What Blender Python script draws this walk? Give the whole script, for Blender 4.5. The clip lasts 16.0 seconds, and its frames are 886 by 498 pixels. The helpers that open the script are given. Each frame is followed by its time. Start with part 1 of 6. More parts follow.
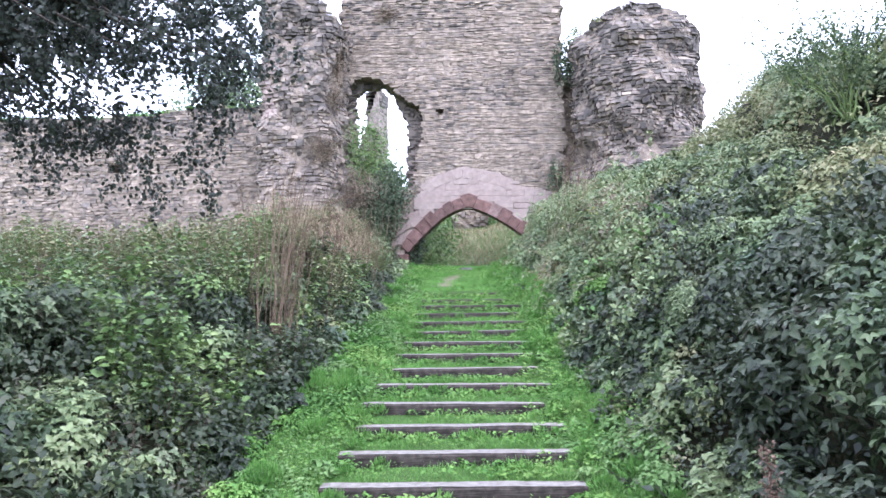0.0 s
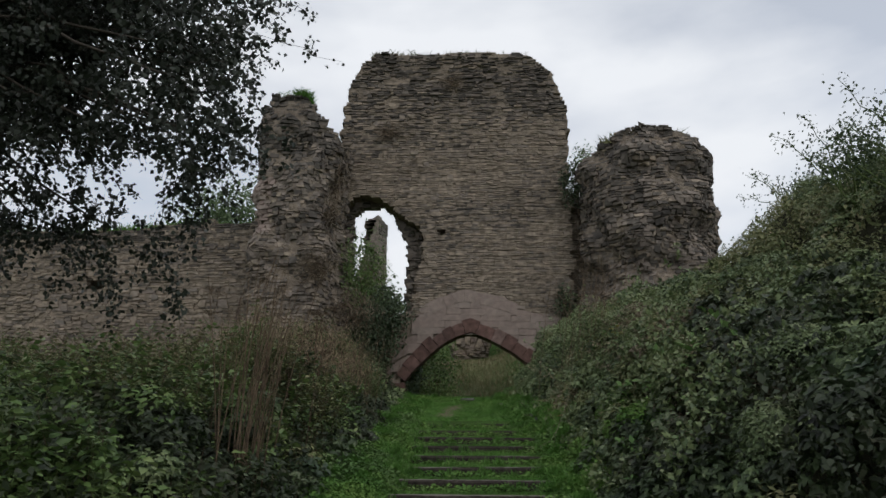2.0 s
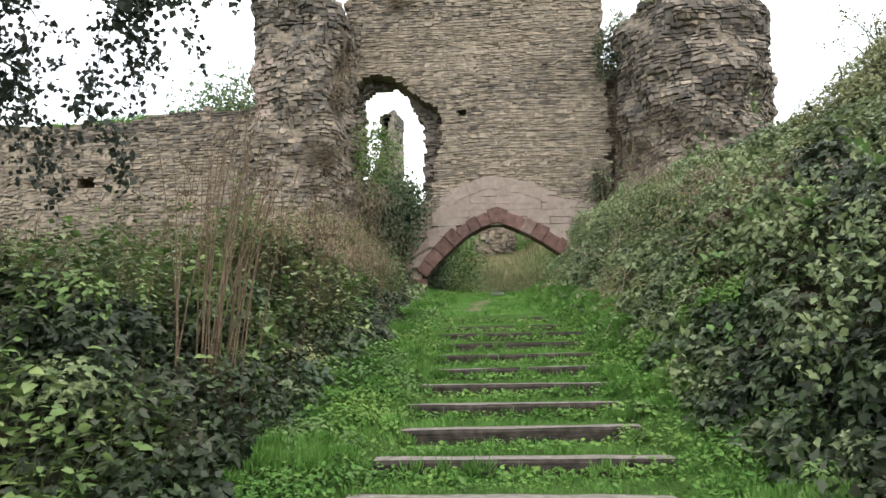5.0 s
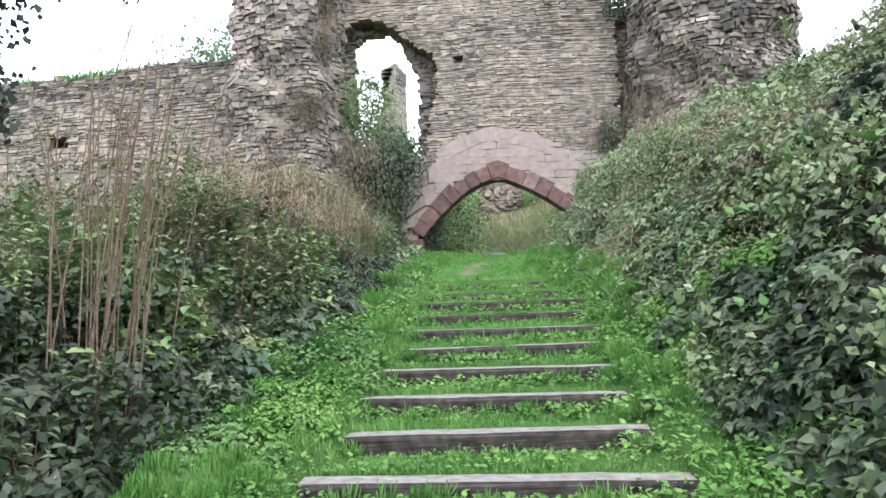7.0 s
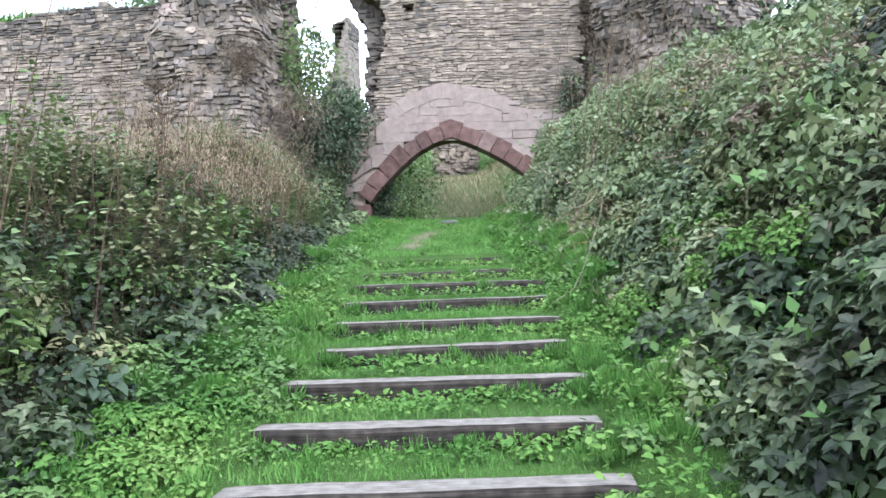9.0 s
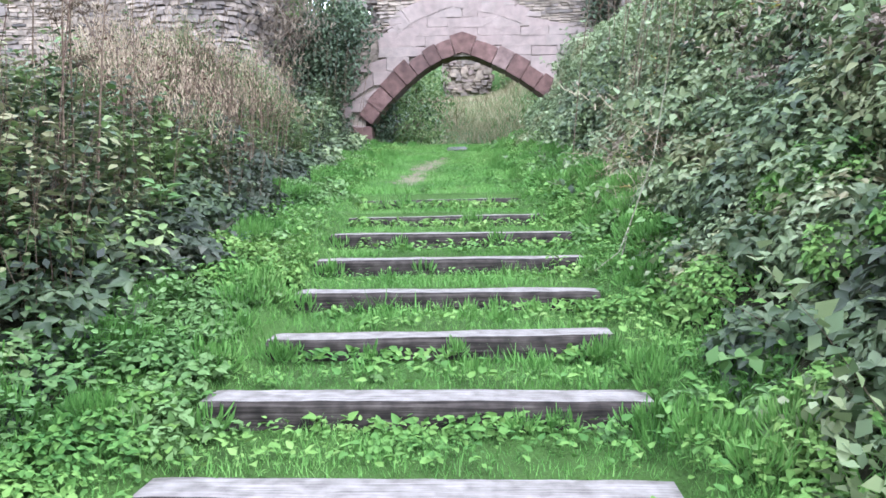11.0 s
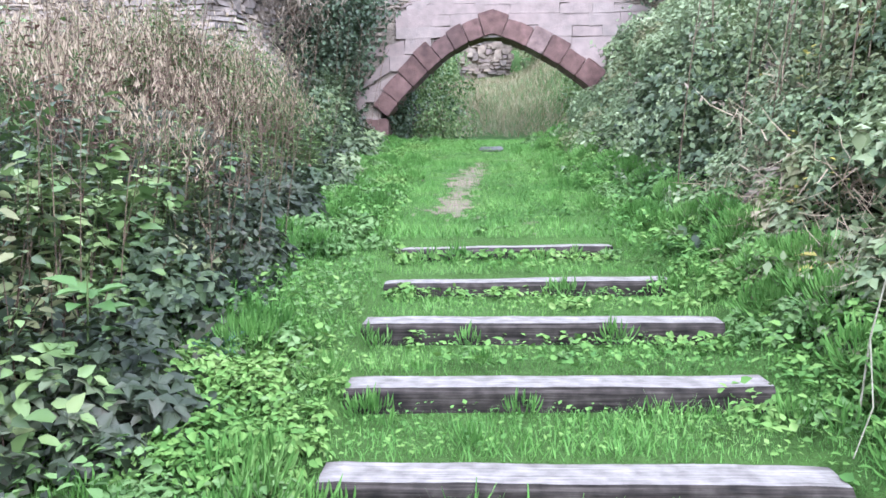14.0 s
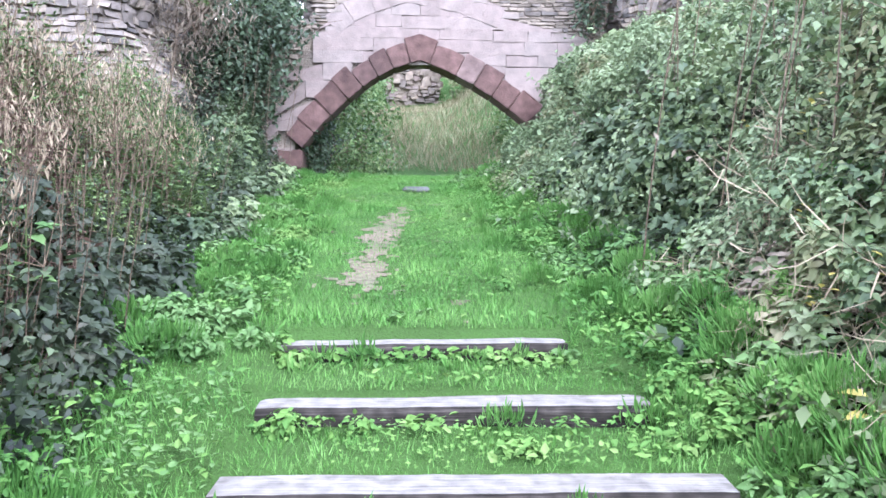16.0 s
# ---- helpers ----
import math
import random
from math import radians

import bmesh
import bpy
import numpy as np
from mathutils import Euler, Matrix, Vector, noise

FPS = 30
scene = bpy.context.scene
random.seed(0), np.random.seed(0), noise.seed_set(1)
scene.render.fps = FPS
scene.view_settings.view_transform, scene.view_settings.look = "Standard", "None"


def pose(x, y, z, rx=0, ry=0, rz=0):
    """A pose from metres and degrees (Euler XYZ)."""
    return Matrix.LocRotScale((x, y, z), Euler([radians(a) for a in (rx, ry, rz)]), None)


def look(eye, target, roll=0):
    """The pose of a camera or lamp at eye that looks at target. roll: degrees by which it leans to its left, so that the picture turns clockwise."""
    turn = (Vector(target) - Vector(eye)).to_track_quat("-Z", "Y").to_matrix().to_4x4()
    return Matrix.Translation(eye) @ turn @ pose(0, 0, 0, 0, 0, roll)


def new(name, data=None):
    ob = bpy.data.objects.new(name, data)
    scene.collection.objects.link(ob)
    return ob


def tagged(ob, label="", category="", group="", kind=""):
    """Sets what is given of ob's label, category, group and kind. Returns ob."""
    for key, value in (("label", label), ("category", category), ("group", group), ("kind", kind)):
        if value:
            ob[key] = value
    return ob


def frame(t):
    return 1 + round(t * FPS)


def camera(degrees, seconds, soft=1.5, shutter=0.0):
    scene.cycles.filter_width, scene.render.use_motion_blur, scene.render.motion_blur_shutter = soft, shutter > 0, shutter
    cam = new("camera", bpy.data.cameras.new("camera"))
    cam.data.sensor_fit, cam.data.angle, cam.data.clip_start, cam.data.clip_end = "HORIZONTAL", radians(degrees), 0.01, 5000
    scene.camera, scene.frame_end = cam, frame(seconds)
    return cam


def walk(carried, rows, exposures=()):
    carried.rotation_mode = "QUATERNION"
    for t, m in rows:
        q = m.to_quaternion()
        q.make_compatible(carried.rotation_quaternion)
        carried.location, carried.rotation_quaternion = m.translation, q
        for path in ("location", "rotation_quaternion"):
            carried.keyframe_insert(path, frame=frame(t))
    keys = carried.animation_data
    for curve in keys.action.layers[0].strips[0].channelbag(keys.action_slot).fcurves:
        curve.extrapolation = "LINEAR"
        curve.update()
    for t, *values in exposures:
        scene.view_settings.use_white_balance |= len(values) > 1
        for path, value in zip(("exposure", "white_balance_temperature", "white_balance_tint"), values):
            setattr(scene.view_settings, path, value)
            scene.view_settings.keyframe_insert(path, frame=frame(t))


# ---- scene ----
cam = camera(59.5, 16.0, soft=1.6)
PATH = [
    (0, (0.336, -0.228, 1.678), (0.246, 1.76, 1.87), -0.7),
    (0.5, (0.33, 0.119, 1.669), (0.249, 2.088, 2.012), -0.2),
    (0.7, (0.293, 0.256, 1.658), (0.223, 2.212, 2.069), -0.1),
    (1, (0.236, 0.504, 1.653), (0.191, 2.445, 2.135), 0.3),
    (1.5, (0.217, 0.918, 1.641), (0.162, 2.848, 2.163), 0.8),
    (2, (0.16, 1.347, 1.591), (0.082, 3.272, 2.128), 0.4),
    (2.5, (0.093, 1.774, 1.59), (0.029, 3.703, 2.116), 0.2),
    (3, (0.109, 2.195, 1.606), (0.045, 4.134, 2.092), -0.0),
    (3.5, (0.079, 2.534, 1.574), (-0.016, 4.484, 2.006), 0.1),
    (4, (-0.002, 2.899, 1.602), (-0.098, 4.854, 2.011), 0.0),
    (4.2, (-0.018, 3.001, 1.605), (-0.119, 4.96, 1.992), -0.1),
    (6.3, (0.195, 4.358, 1.652), (0.017, 6.338, 1.873), -2.3),
    (6.5, (0.24, 4.514, 1.696), (0.057, 6.493, 1.92), -1.6),
    (7, (0.279, 4.736, 1.778), (0.109, 6.72, 1.968), -1.9),
    (7.5, (0.236, 5.08, 1.787), (0.067, 7.067, 1.946), -2.1),
    (8, (0.236, 5.37, 1.905), (0.117, 7.36, 2.067), -2.1),
    (8.5, (0.323, 5.75, 1.945), (0.216, 7.734, 2.177), -2.2),
    (9, (0.387, 6.068, 1.996), (0.319, 8.065, 2.084), -2.1),
    (9.2, (0.41, 6.228, 1.973), (0.354, 8.227, 1.997), -2.1),
    (11.3, (0.374, 7.815, 2.313), (0.258, 9.809, 2.199), -0.3),
    (11.5, (0.31, 7.946, 2.387), (0.201, 9.94, 2.284), 0.5),
    (12, (0.199, 8.18, 2.463), (0.133, 10.176, 2.366), -0.3),
    (12.5, (0.142, 8.513, 2.488), (0.04, 10.508, 2.381), 1.3),
    (13, (0.106, 8.802, 2.628), (-0.029, 10.793, 2.499), -0.2),
    (13.5, (-0.027, 9.22, 2.592), (-0.195, 11.208, 2.451), -0.6),
    (14, (-0.132, 9.532, 2.715), (-0.234, 11.522, 2.539), -0.8),
    (14.5, (-0.151, 9.869, 2.765), (-0.255, 11.858, 2.585), -0.9),
    (15, (-0.148, 10.115, 2.935), (-0.215, 12.108, 2.778), -0.6),
    (15.5, (-0.176, 10.48, 2.889), (-0.177, 12.477, 2.778), 1.3),
    (16, (-0.073, 10.829, 2.972), (0.013, 12.824, 2.856), 0.4),
]
EXPOSURES = [(0, 1.88, 5350, 23), (0.5, 1.2, 5650, 18), (1, 0.25, 6100, 12), (1.5, -0.4, 6400, 10), (2.5, -0.77, 6200, 9), (3.5, 0.2, 6450, 7), (4.2, 0.6, 6700, 7), (6.3, 1.55, 5950, 10), (9.2, 1.72, 5500, 13), (11.3, 2.05, 5300, 18), (12.5, 2.1, 5250, 20), (14, 2.1, 5250, 20), (16, 2.25, 5200, 20)]
walk(cam, [(t, look(eye, target, roll)) for t, eye, target, roll in PATH], EXPOSURES)

# ---- daylight: a bright overcast sky with thin blue gaps, and a weak veiled sun ----
SUN_UP, SUN_ROUND = radians(48), radians(215)
world = bpy.data.worlds.new("overcast_sky")
scene.world = world
world.use_nodes = True
wn, wl = world.node_tree.nodes, world.node_tree.links
wn.clear()
w_out = wn.new("ShaderNodeOutputWorld")
w_bg = wn.new("ShaderNodeBackground")
w_sky = wn.new("ShaderNodeTexSky")
w_sky.sky_type, w_sky.sun_disc, w_sky.sun_elevation, w_sky.sun_rotation = "NISHITA", False, SUN_UP, SUN_ROUND
w_gain = wn.new("ShaderNodeMix")
w_gain.data_type, w_gain.blend_type = "RGBA", "MULTIPLY"
w_gain.inputs[0].default_value = 1.0
w_gain.inputs[7].default_value = (0.11, 0.11, 0.11, 1)
w_co = wn.new("ShaderNodeTexCoord")
w_map = wn.new("ShaderNodeMapping")
w_map.inputs["Scale"].default_value = (1.0, 1.0, 2.6)
w_noise = wn.new("ShaderNodeTexNoise")
w_noise.inputs["Scale"].default_value, w_noise.inputs["Detail"].default_value = 2.2, 6
w_ramp = wn.new("ShaderNodeValToRGB")
w_ramp.color_ramp.elements[0].position, w_ramp.color_ramp.elements[1].position = 0.36, 0.6
w_ramp.color_ramp.elements[0].color = (0.55, 0.55, 0.55, 1)
w_mix = wn.new("ShaderNodeMix")
w_mix.data_type = "RGBA"
w_mix.inputs[7].default_value = (0.94, 0.95, 0.97, 1)
wl.new(w_co.outputs["Generated"], w_map.inputs["Vector"])
wl.new(w_map.outputs[0], w_noise.inputs["Vector"])
wl.new(w_noise.outputs["Fac"], w_ramp.inputs[0])
wl.new(w_sky.outputs[0], w_gain.inputs[6])
wl.new(w_gain.outputs[2], w_mix.inputs[6])
wl.new(w_ramp.outputs[0], w_mix.inputs[0])
wl.new(w_mix.outputs[2], w_bg.inputs[0])
wl.new(w_bg.outputs[0], w_out.inputs[0])
w_bg.inputs[1].default_value = 1.5
sun = new("sun", bpy.data.lights.new("sun", "SUN"))
sun.data.energy, sun.data.angle, sun.data.color = 1.2, radians(25), (1.0, 0.96, 0.9)
sun.matrix_basis = look((0, 0, 40), (-math.sin(SUN_ROUND) * -10, math.cos(SUN_ROUND) * -10, 40 - 10 * math.tan(SUN_UP)))


# ---- materials ----
def base_mat(name):
    m = bpy.data.materials.new(name)
    m.use_nodes = True
    n, l = m.node_tree.nodes, m.node_tree.links
    return m, n, l, n["Principled BSDF"]


def ramp_node(n, colours):
    r = n.new("ShaderNodeValToRGB")
    e = r.color_ramp.elements
    e[0].position, e[0].color = 0.0, (*colours[0], 1)
    e[1].position, e[1].color = 1.0, (*colours[-1], 1)
    for k, c in enumerate(colours[1:-1], 1):
        e.new(k / (len(colours) - 1)).color = (*c, 1)
    return r


def piece_random(n, l):
    """A number for each piece: by island in joined meshes, by object where the pieces are objects."""
    g, o, a = n.new("ShaderNodeNewGeometry"), n.new("ShaderNodeObjectInfo"), n.new("ShaderNodeMath")
    l.new(g.outputs["Random Per Island"], a.inputs[0])
    l.new(o.outputs["Random"], a.inputs[1])
    f = n.new("ShaderNodeMath")
    f.operation = "FRACT"
    l.new(a.outputs[0], f.inputs[0])
    return f.outputs[0]


def leaf_mat(name, colours, rough=0.5, glow=0.2):
    """Leaves: colour from leaf to leaf and in drifts, a little light coming through."""
    m, n, l, p = base_mat(name)
    r = ramp_node(n, colours)
    co, ns, mx = n.new("ShaderNodeTexCoord"), n.new("ShaderNodeTexNoise"), n.new("ShaderNodeMix")
    ns.inputs["Scale"].default_value, ns.inputs["Detail"].default_value = 1.7, 3
    l.new(co.outputs["Object"], ns.inputs["Vector"])
    mx.inputs[0].default_value = 0.52
    drift = n.new("ShaderNodeMapRange")
    drift.inputs[1].default_value, drift.inputs[2].default_value = 0.33, 0.67
    l.new(ns.outputs["Fac"], drift.inputs[0])
    l.new(piece_random(n, l), mx.inputs[2])
    l.new(drift.outputs[0], mx.inputs[3])
    l.new(mx.outputs[0], r.inputs[0])
    l.new(r.outputs[0], p.inputs["Base Color"])
    p.inputs["Roughness"].default_value = rough
    p.inputs["Specular IOR Level"].default_value = 0.25
    tr, add = n.new("ShaderNodeBsdfTranslucent"), n.new("ShaderNodeMixShader")
    l.new(r.outputs[0], tr.inputs["Color"])
    add.inputs[0].default_value = glow
    l.new(p.outputs[0], add.inputs[1])
    l.new(tr.outputs[0], add.inputs[2])
    l.new(add.outputs[0], n["Material Output"].inputs["Surface"])
    return m


def stone_mat(name, colours, stain=(0.06, 0.055, 0.05), stain_amount=0.5, grain=0.35, scale=1.0, mottle=1.0):
    """Weathered stone: a colour for each stone, lichen and dirt drifts, fine grain in relief."""
    m, n, l, p = base_mat(name)
    r = ramp_node(n, colours)
    l.new(piece_random(n, l), r.inputs[0])
    geo = n.new("ShaderNodeNewGeometry")
    big, fine, mid = n.new("ShaderNodeTexNoise"), n.new("ShaderNodeTexNoise"), n.new("ShaderNodeTexNoise")
    for t, s, d in ((big, 0.9, 5), (fine, 38, 6), (mid, 7, 5)):
        t.inputs["Scale"].default_value, t.inputs["Detail"].default_value = s * scale, d
        l.new(geo.outputs["Position"], t.inputs["Vector"])
    drift = n.new("ShaderNodeMapRange")
    drift.inputs[1].default_value, drift.inputs[2].default_value = 0.45, 0.72
    drift.inputs[4].default_value = stain_amount
    l.new(big.outputs["Fac"], drift.inputs[0])
    a = n.new("ShaderNodeMix")
    a.data_type = "RGBA"
    l.new(drift.outputs[0], a.inputs[0])
    l.new(r.outputs[0], a.inputs[6])
    a.inputs[7].default_value = (*stain, 1)
    sp = n.new("ShaderNodeMapRange")
    sp.inputs[1].default_value, sp.inputs[2].default_value, sp.inputs[3].default_value, sp.inputs[4].default_value = 0.3, 0.75, 1 - 0.38 * mottle, 1 + 0.3 * mottle
    l.new(mid.outputs["Fac"], sp.inputs[0])
    b = n.new("ShaderNodeMix")
    b.data_type, b.blend_type = "RGBA", "MULTIPLY"
    b.inputs[0].default_value = 1.0
    l.new(a.outputs[2], b.inputs[6])
    l.new(sp.outputs[0], b.inputs[7])
    l.new(b.outputs[2], p.inputs["Base Color"])
    p.inputs["Roughness"].default_value = 0.92
    p.inputs["Specular IOR Level"].default_value = 0.2
    bump = n.new("ShaderNodeBump")
    bump.inputs["Strength"].default_value, bump.inputs["Distance"].default_value = grain, 0.03
    mix = n.new("ShaderNodeMath")
    l.new(fine.outputs["Fac"], mix.inputs[0])
    l.new(mid.outputs["Fac"], mix.inputs[1])
    l.new(mix.outputs[0], bump.inputs["Height"])
    l.new(bump.outputs[0], p.inputs["Normal"])
    return m


def wood_mat(name, colours, rough=0.85):
    m, n, l, p = base_mat(name)
    r = ramp_node(n, colours)
    co, mp, ns, ns2 = n.new("ShaderNodeTexCoord"), n.new("ShaderNodeMapping"), n.new("ShaderNodeTexNoise"), n.new("ShaderNodeTexNoise")
    mp.inputs["Scale"].default_value = (2.2, 70, 70)
    l.new(co.outputs["Object"], mp.inputs["Vector"])
    l.new(mp.outputs[0], ns.inputs["Vector"])
    ns.inputs["Scale"].default_value, ns.inputs["Detail"].default_value = 1.5, 5
    l.new(co.outputs["Object"], ns2.inputs["Vector"])
    ns2.inputs["Scale"].default_value, ns2.inputs["Detail"].default_value = 13, 7
    mx = n.new("ShaderNodeMix")
    mx.inputs[0].default_value = 0.5
    l.new(ns.outputs["Fac"], mx.inputs[2])
    l.new(ns2.outputs["Fac"], mx.inputs[3])
    st = n.new("ShaderNodeMapRange")
    st.inputs[1].default_value, st.inputs[2].default_value = 0.36, 0.64
    l.new(mx.outputs[0], st.inputs[0])
    l.new(st.outputs[0], r.inputs[0])
    l.new(r.outputs[0], p.inputs["Base Color"])
    p.inputs["Roughness"].default_value = rough
    p.inputs["Specular IOR Level"].default_value = 0.15
    bump = n.new("ShaderNodeBump")
    bump.inputs["Strength"].default_value, bump.inputs["Distance"].default_value = 0.5, 0.01
    l.new(ns.outputs["Fac"], bump.inputs["Height"])
    l.new(bump.outputs[0], p.inputs["Normal"])
    return m


def soil_mat(name, colours):
    """Grass-rooted earth: dark soil, moss and thin turf in drifts."""
    m, n, l, p = base_mat(name)
    geo = n.new("ShaderNodeNewGeometry")
    a, b = n.new("ShaderNodeTexNoise"), n.new("ShaderNodeTexNoise")
    for t, s in ((a, 2.3), (b, 75)):
        t.inputs["Scale"].default_value, t.inputs["Detail"].default_value = s, 6
        l.new(geo.outputs["Position"], t.inputs["Vector"])
    mx = n.new("ShaderNodeMix")
    mx.inputs[0].default_value = 0.55
    l.new(a.outputs["Fac"], mx.inputs[2])
    l.new(b.outputs["Fac"], mx.inputs[3])
    r = ramp_node(n, colours)
    l.new(mx.outputs[0], r.inputs[0])
    l.new(r.outputs[0], p.inputs["Base Color"])
    p.inputs["Roughness"].default_value = 0.95
    p.inputs["Specular IOR Level"].default_value = 0.1
    bump = n.new("ShaderNodeBump")
    bump.inputs["Strength"].default_value, bump.inputs["Distance"].default_value = 0.8, 0.03
    l.new(b.outputs["Fac"], bump.inputs["Height"])
    l.new(bump.outputs[0], p.inputs["Normal"])
    return m


SOIL = soil_mat("rooted_soil", [(0.025, 0.022, 0.014), (0.04, 0.07, 0.018), (0.06, 0.12, 0.025), (0.09, 0.13, 0.05)])
# Near-black: the shade in gaps between bank plants is put into this colour.
SHADELITTER = soil_mat("shaded_leaf_litter", [(0.008, 0.008, 0.005), (0.018, 0.018, 0.01), (0.03, 0.03, 0.015), (0.05, 0.04, 0.022)])
BARE = stone_mat("trodden_earth", [(0.12, 0.095, 0.06), (0.165, 0.135, 0.09)], stain=(0.05, 0.09, 0.03), stain_amount=0.6, scale=3.0)
GRASS = leaf_mat("grass_blades", [(0.05, 0.135, 0.022), (0.095, 0.22, 0.04), (0.14, 0.285, 0.06), (0.21, 0.335, 0.1)], 0.7)
CLOVER = leaf_mat("low_weed_leaves", [(0.035, 0.1, 0.016), (0.08, 0.175, 0.032), (0.135, 0.24, 0.05), (0.195, 0.285, 0.08)], 0.7)
BRAMBLE = leaf_mat("bramble_leaves", [(0.012, 0.021, 0.01), (0.032, 0.052, 0.022), (0.065, 0.095, 0.04), (0.11, 0.14, 0.068), (0.17, 0.185, 0.11)], 0.45)
HEDGE = leaf_mat("dusty_bramble_leaves", [(0.022, 0.036, 0.016), (0.075, 0.112, 0.046), (0.15, 0.195, 0.082), (0.205, 0.245, 0.115), (0.235, 0.255, 0.14)], 0.42)
BANKLEAF = leaf_mat("elder_and_dogwood_leaves", [(0.045, 0.07, 0.03), (0.12, 0.165, 0.072), (0.215, 0.265, 0.13), (0.315, 0.345, 0.2)], 0.45)
# Dark bramble leaves with the deep shade of the growth put into their colour.
SHADELEAF = leaf_mat("shade_dark_bramble_leaves", [(0.008, 0.011, 0.007), (0.018, 0.027, 0.013), (0.034, 0.048, 0.023), (0.056, 0.068, 0.038), (0.09, 0.084, 0.06)], 0.45)
NETTLE = leaf_mat("nettle_leaves", [(0.03, 0.058, 0.017), (0.082, 0.14, 0.04), (0.16, 0.23, 0.075), (0.25, 0.3, 0.12)], 0.45)
OLIVE = leaf_mat("olive_weed_leaves", [(0.055, 0.062, 0.028), (0.125, 0.148, 0.058), (0.22, 0.225, 0.108), (0.3, 0.255, 0.155)], 0.6)
DRYLEAF = leaf_mat("withered_leaves", [(0.1, 0.078, 0.058), (0.205, 0.165, 0.118), (0.31, 0.255, 0.18)], 0.7)
RUST = leaf_mat("rust_brown_leaves", [(0.055, 0.032, 0.022), (0.11, 0.064, 0.044), (0.18, 0.115, 0.078)], 0.7)
BUFF = leaf_mat("buff_seed_heads", [(0.22, 0.165, 0.105), (0.33, 0.26, 0.17), (0.45, 0.37, 0.25)], 0.8)
YELLOW = leaf_mat("yellow_leaves", [(0.35, 0.3, 0.05), (0.5, 0.42, 0.12)], 0.5)
BLUISH = leaf_mat("blue_green_leaves", [(0.05, 0.12, 0.09), (0.1, 0.19, 0.14)], 0.45)
BLUELEAF = leaf_mat("dark_broad_leaves", [(0.025, 0.045, 0.025), (0.05, 0.08, 0.04), (0.1, 0.135, 0.07)], 0.4)
PALE = leaf_mat("fresh_pale_leaves", [(0.055, 0.125, 0.03), (0.108, 0.19, 0.054), (0.165, 0.245, 0.088)], 0.65)
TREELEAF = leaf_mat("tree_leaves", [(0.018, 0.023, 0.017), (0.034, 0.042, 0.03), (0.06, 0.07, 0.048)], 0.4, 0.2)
FARLEAF = leaf_mat("far_tree_leaves", [(0.07, 0.11, 0.05), (0.11, 0.155, 0.075), (0.16, 0.2, 0.11)], 0.6)
IVY = leaf_mat("ivy_leaves", [(0.03, 0.045, 0.025), (0.055, 0.08, 0.04), (0.09, 0.115, 0.065)], 0.4)
STALK = wood_mat("dead_stalks", [(0.06, 0.042, 0.029), (0.125, 0.09, 0.06), (0.21, 0.155, 0.1)])
REDSTALK = wood_mat("red_brown_stalks", [(0.05, 0.03, 0.023), (0.1, 0.064, 0.047), (0.17, 0.115, 0.082)])
GREENSTALK = wood_mat("green_stalks", [(0.05, 0.08, 0.025), (0.09, 0.13, 0.04), (0.13, 0.15, 0.06)])
PALESTALK = wood_mat("pale_stalk", [(0.13, 0.125, 0.08), (0.19, 0.18, 0.12), (0.25, 0.235, 0.165)])
BARK = wood_mat("bark", [(0.03, 0.026, 0.02), (0.06, 0.05, 0.04), (0.1, 0.09, 0.07)])
# Tops pale from wear and light, sides dark with shade, both in the colour.
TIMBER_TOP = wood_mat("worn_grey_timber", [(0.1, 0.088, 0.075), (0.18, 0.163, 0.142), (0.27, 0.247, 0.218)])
TIMBER_SIDE = wood_mat("shaded_dark_timber", [(0.012, 0.01, 0.008), (0.034, 0.028, 0.023), (0.075, 0.063, 0.052)])
TAN = stone_mat("tan_rubble", [(0.22, 0.18, 0.14), (0.29, 0.24, 0.185), (0.34, 0.28, 0.215), (0.25, 0.21, 0.17), (0.33, 0.265, 0.2)], stain=(0.13, 0.11, 0.09), stain_amount=0.4)
GREY = stone_mat("grey_rubble", [(0.165, 0.14, 0.115), (0.215, 0.18, 0.15), (0.25, 0.21, 0.175), (0.19, 0.165, 0.14)], stain=(0.1, 0.085, 0.075), stain_amount=0.45)
DARKSTONE = stone_mat("lichen_dark_rubble", [(0.08, 0.072, 0.064), (0.12, 0.105, 0.09), (0.155, 0.135, 0.115)])
MORTAR = stone_mat("old_mortar_core", [(0.24, 0.195, 0.15), (0.26, 0.215, 0.165)], stain=(0.12, 0.1, 0.085), stain_amount=0.5, grain=1.0)
ASHLAR = stone_mat("pink_ashlar", [(0.255, 0.2, 0.172), (0.28, 0.222, 0.19), (0.27, 0.225, 0.192), (0.26, 0.2, 0.172)], stain=(0.22, 0.175, 0.15), stain_amount=0.6, grain=0.3, mottle=0.45)
REDSTONE = stone_mat("red_sandstone", [(0.1, 0.06, 0.05), (0.135, 0.08, 0.066), (0.165, 0.1, 0.085)], stain=(0.06, 0.042, 0.038), grain=0.3)
PALERED = stone_mat("pale_red_sandstone", [(0.19, 0.13, 0.112), (0.22, 0.155, 0.132)], stain=(0.12, 0.085, 0.075), grain=0.3)
SLAB = stone_mat("grey_slab", [(0.17, 0.165, 0.16), (0.2, 0.195, 0.19)])


# ---- helpers of the build ----
RNG = np.random.default_rng(7)
LATTICE = RNG.random((257, 257)) * 2 - 1


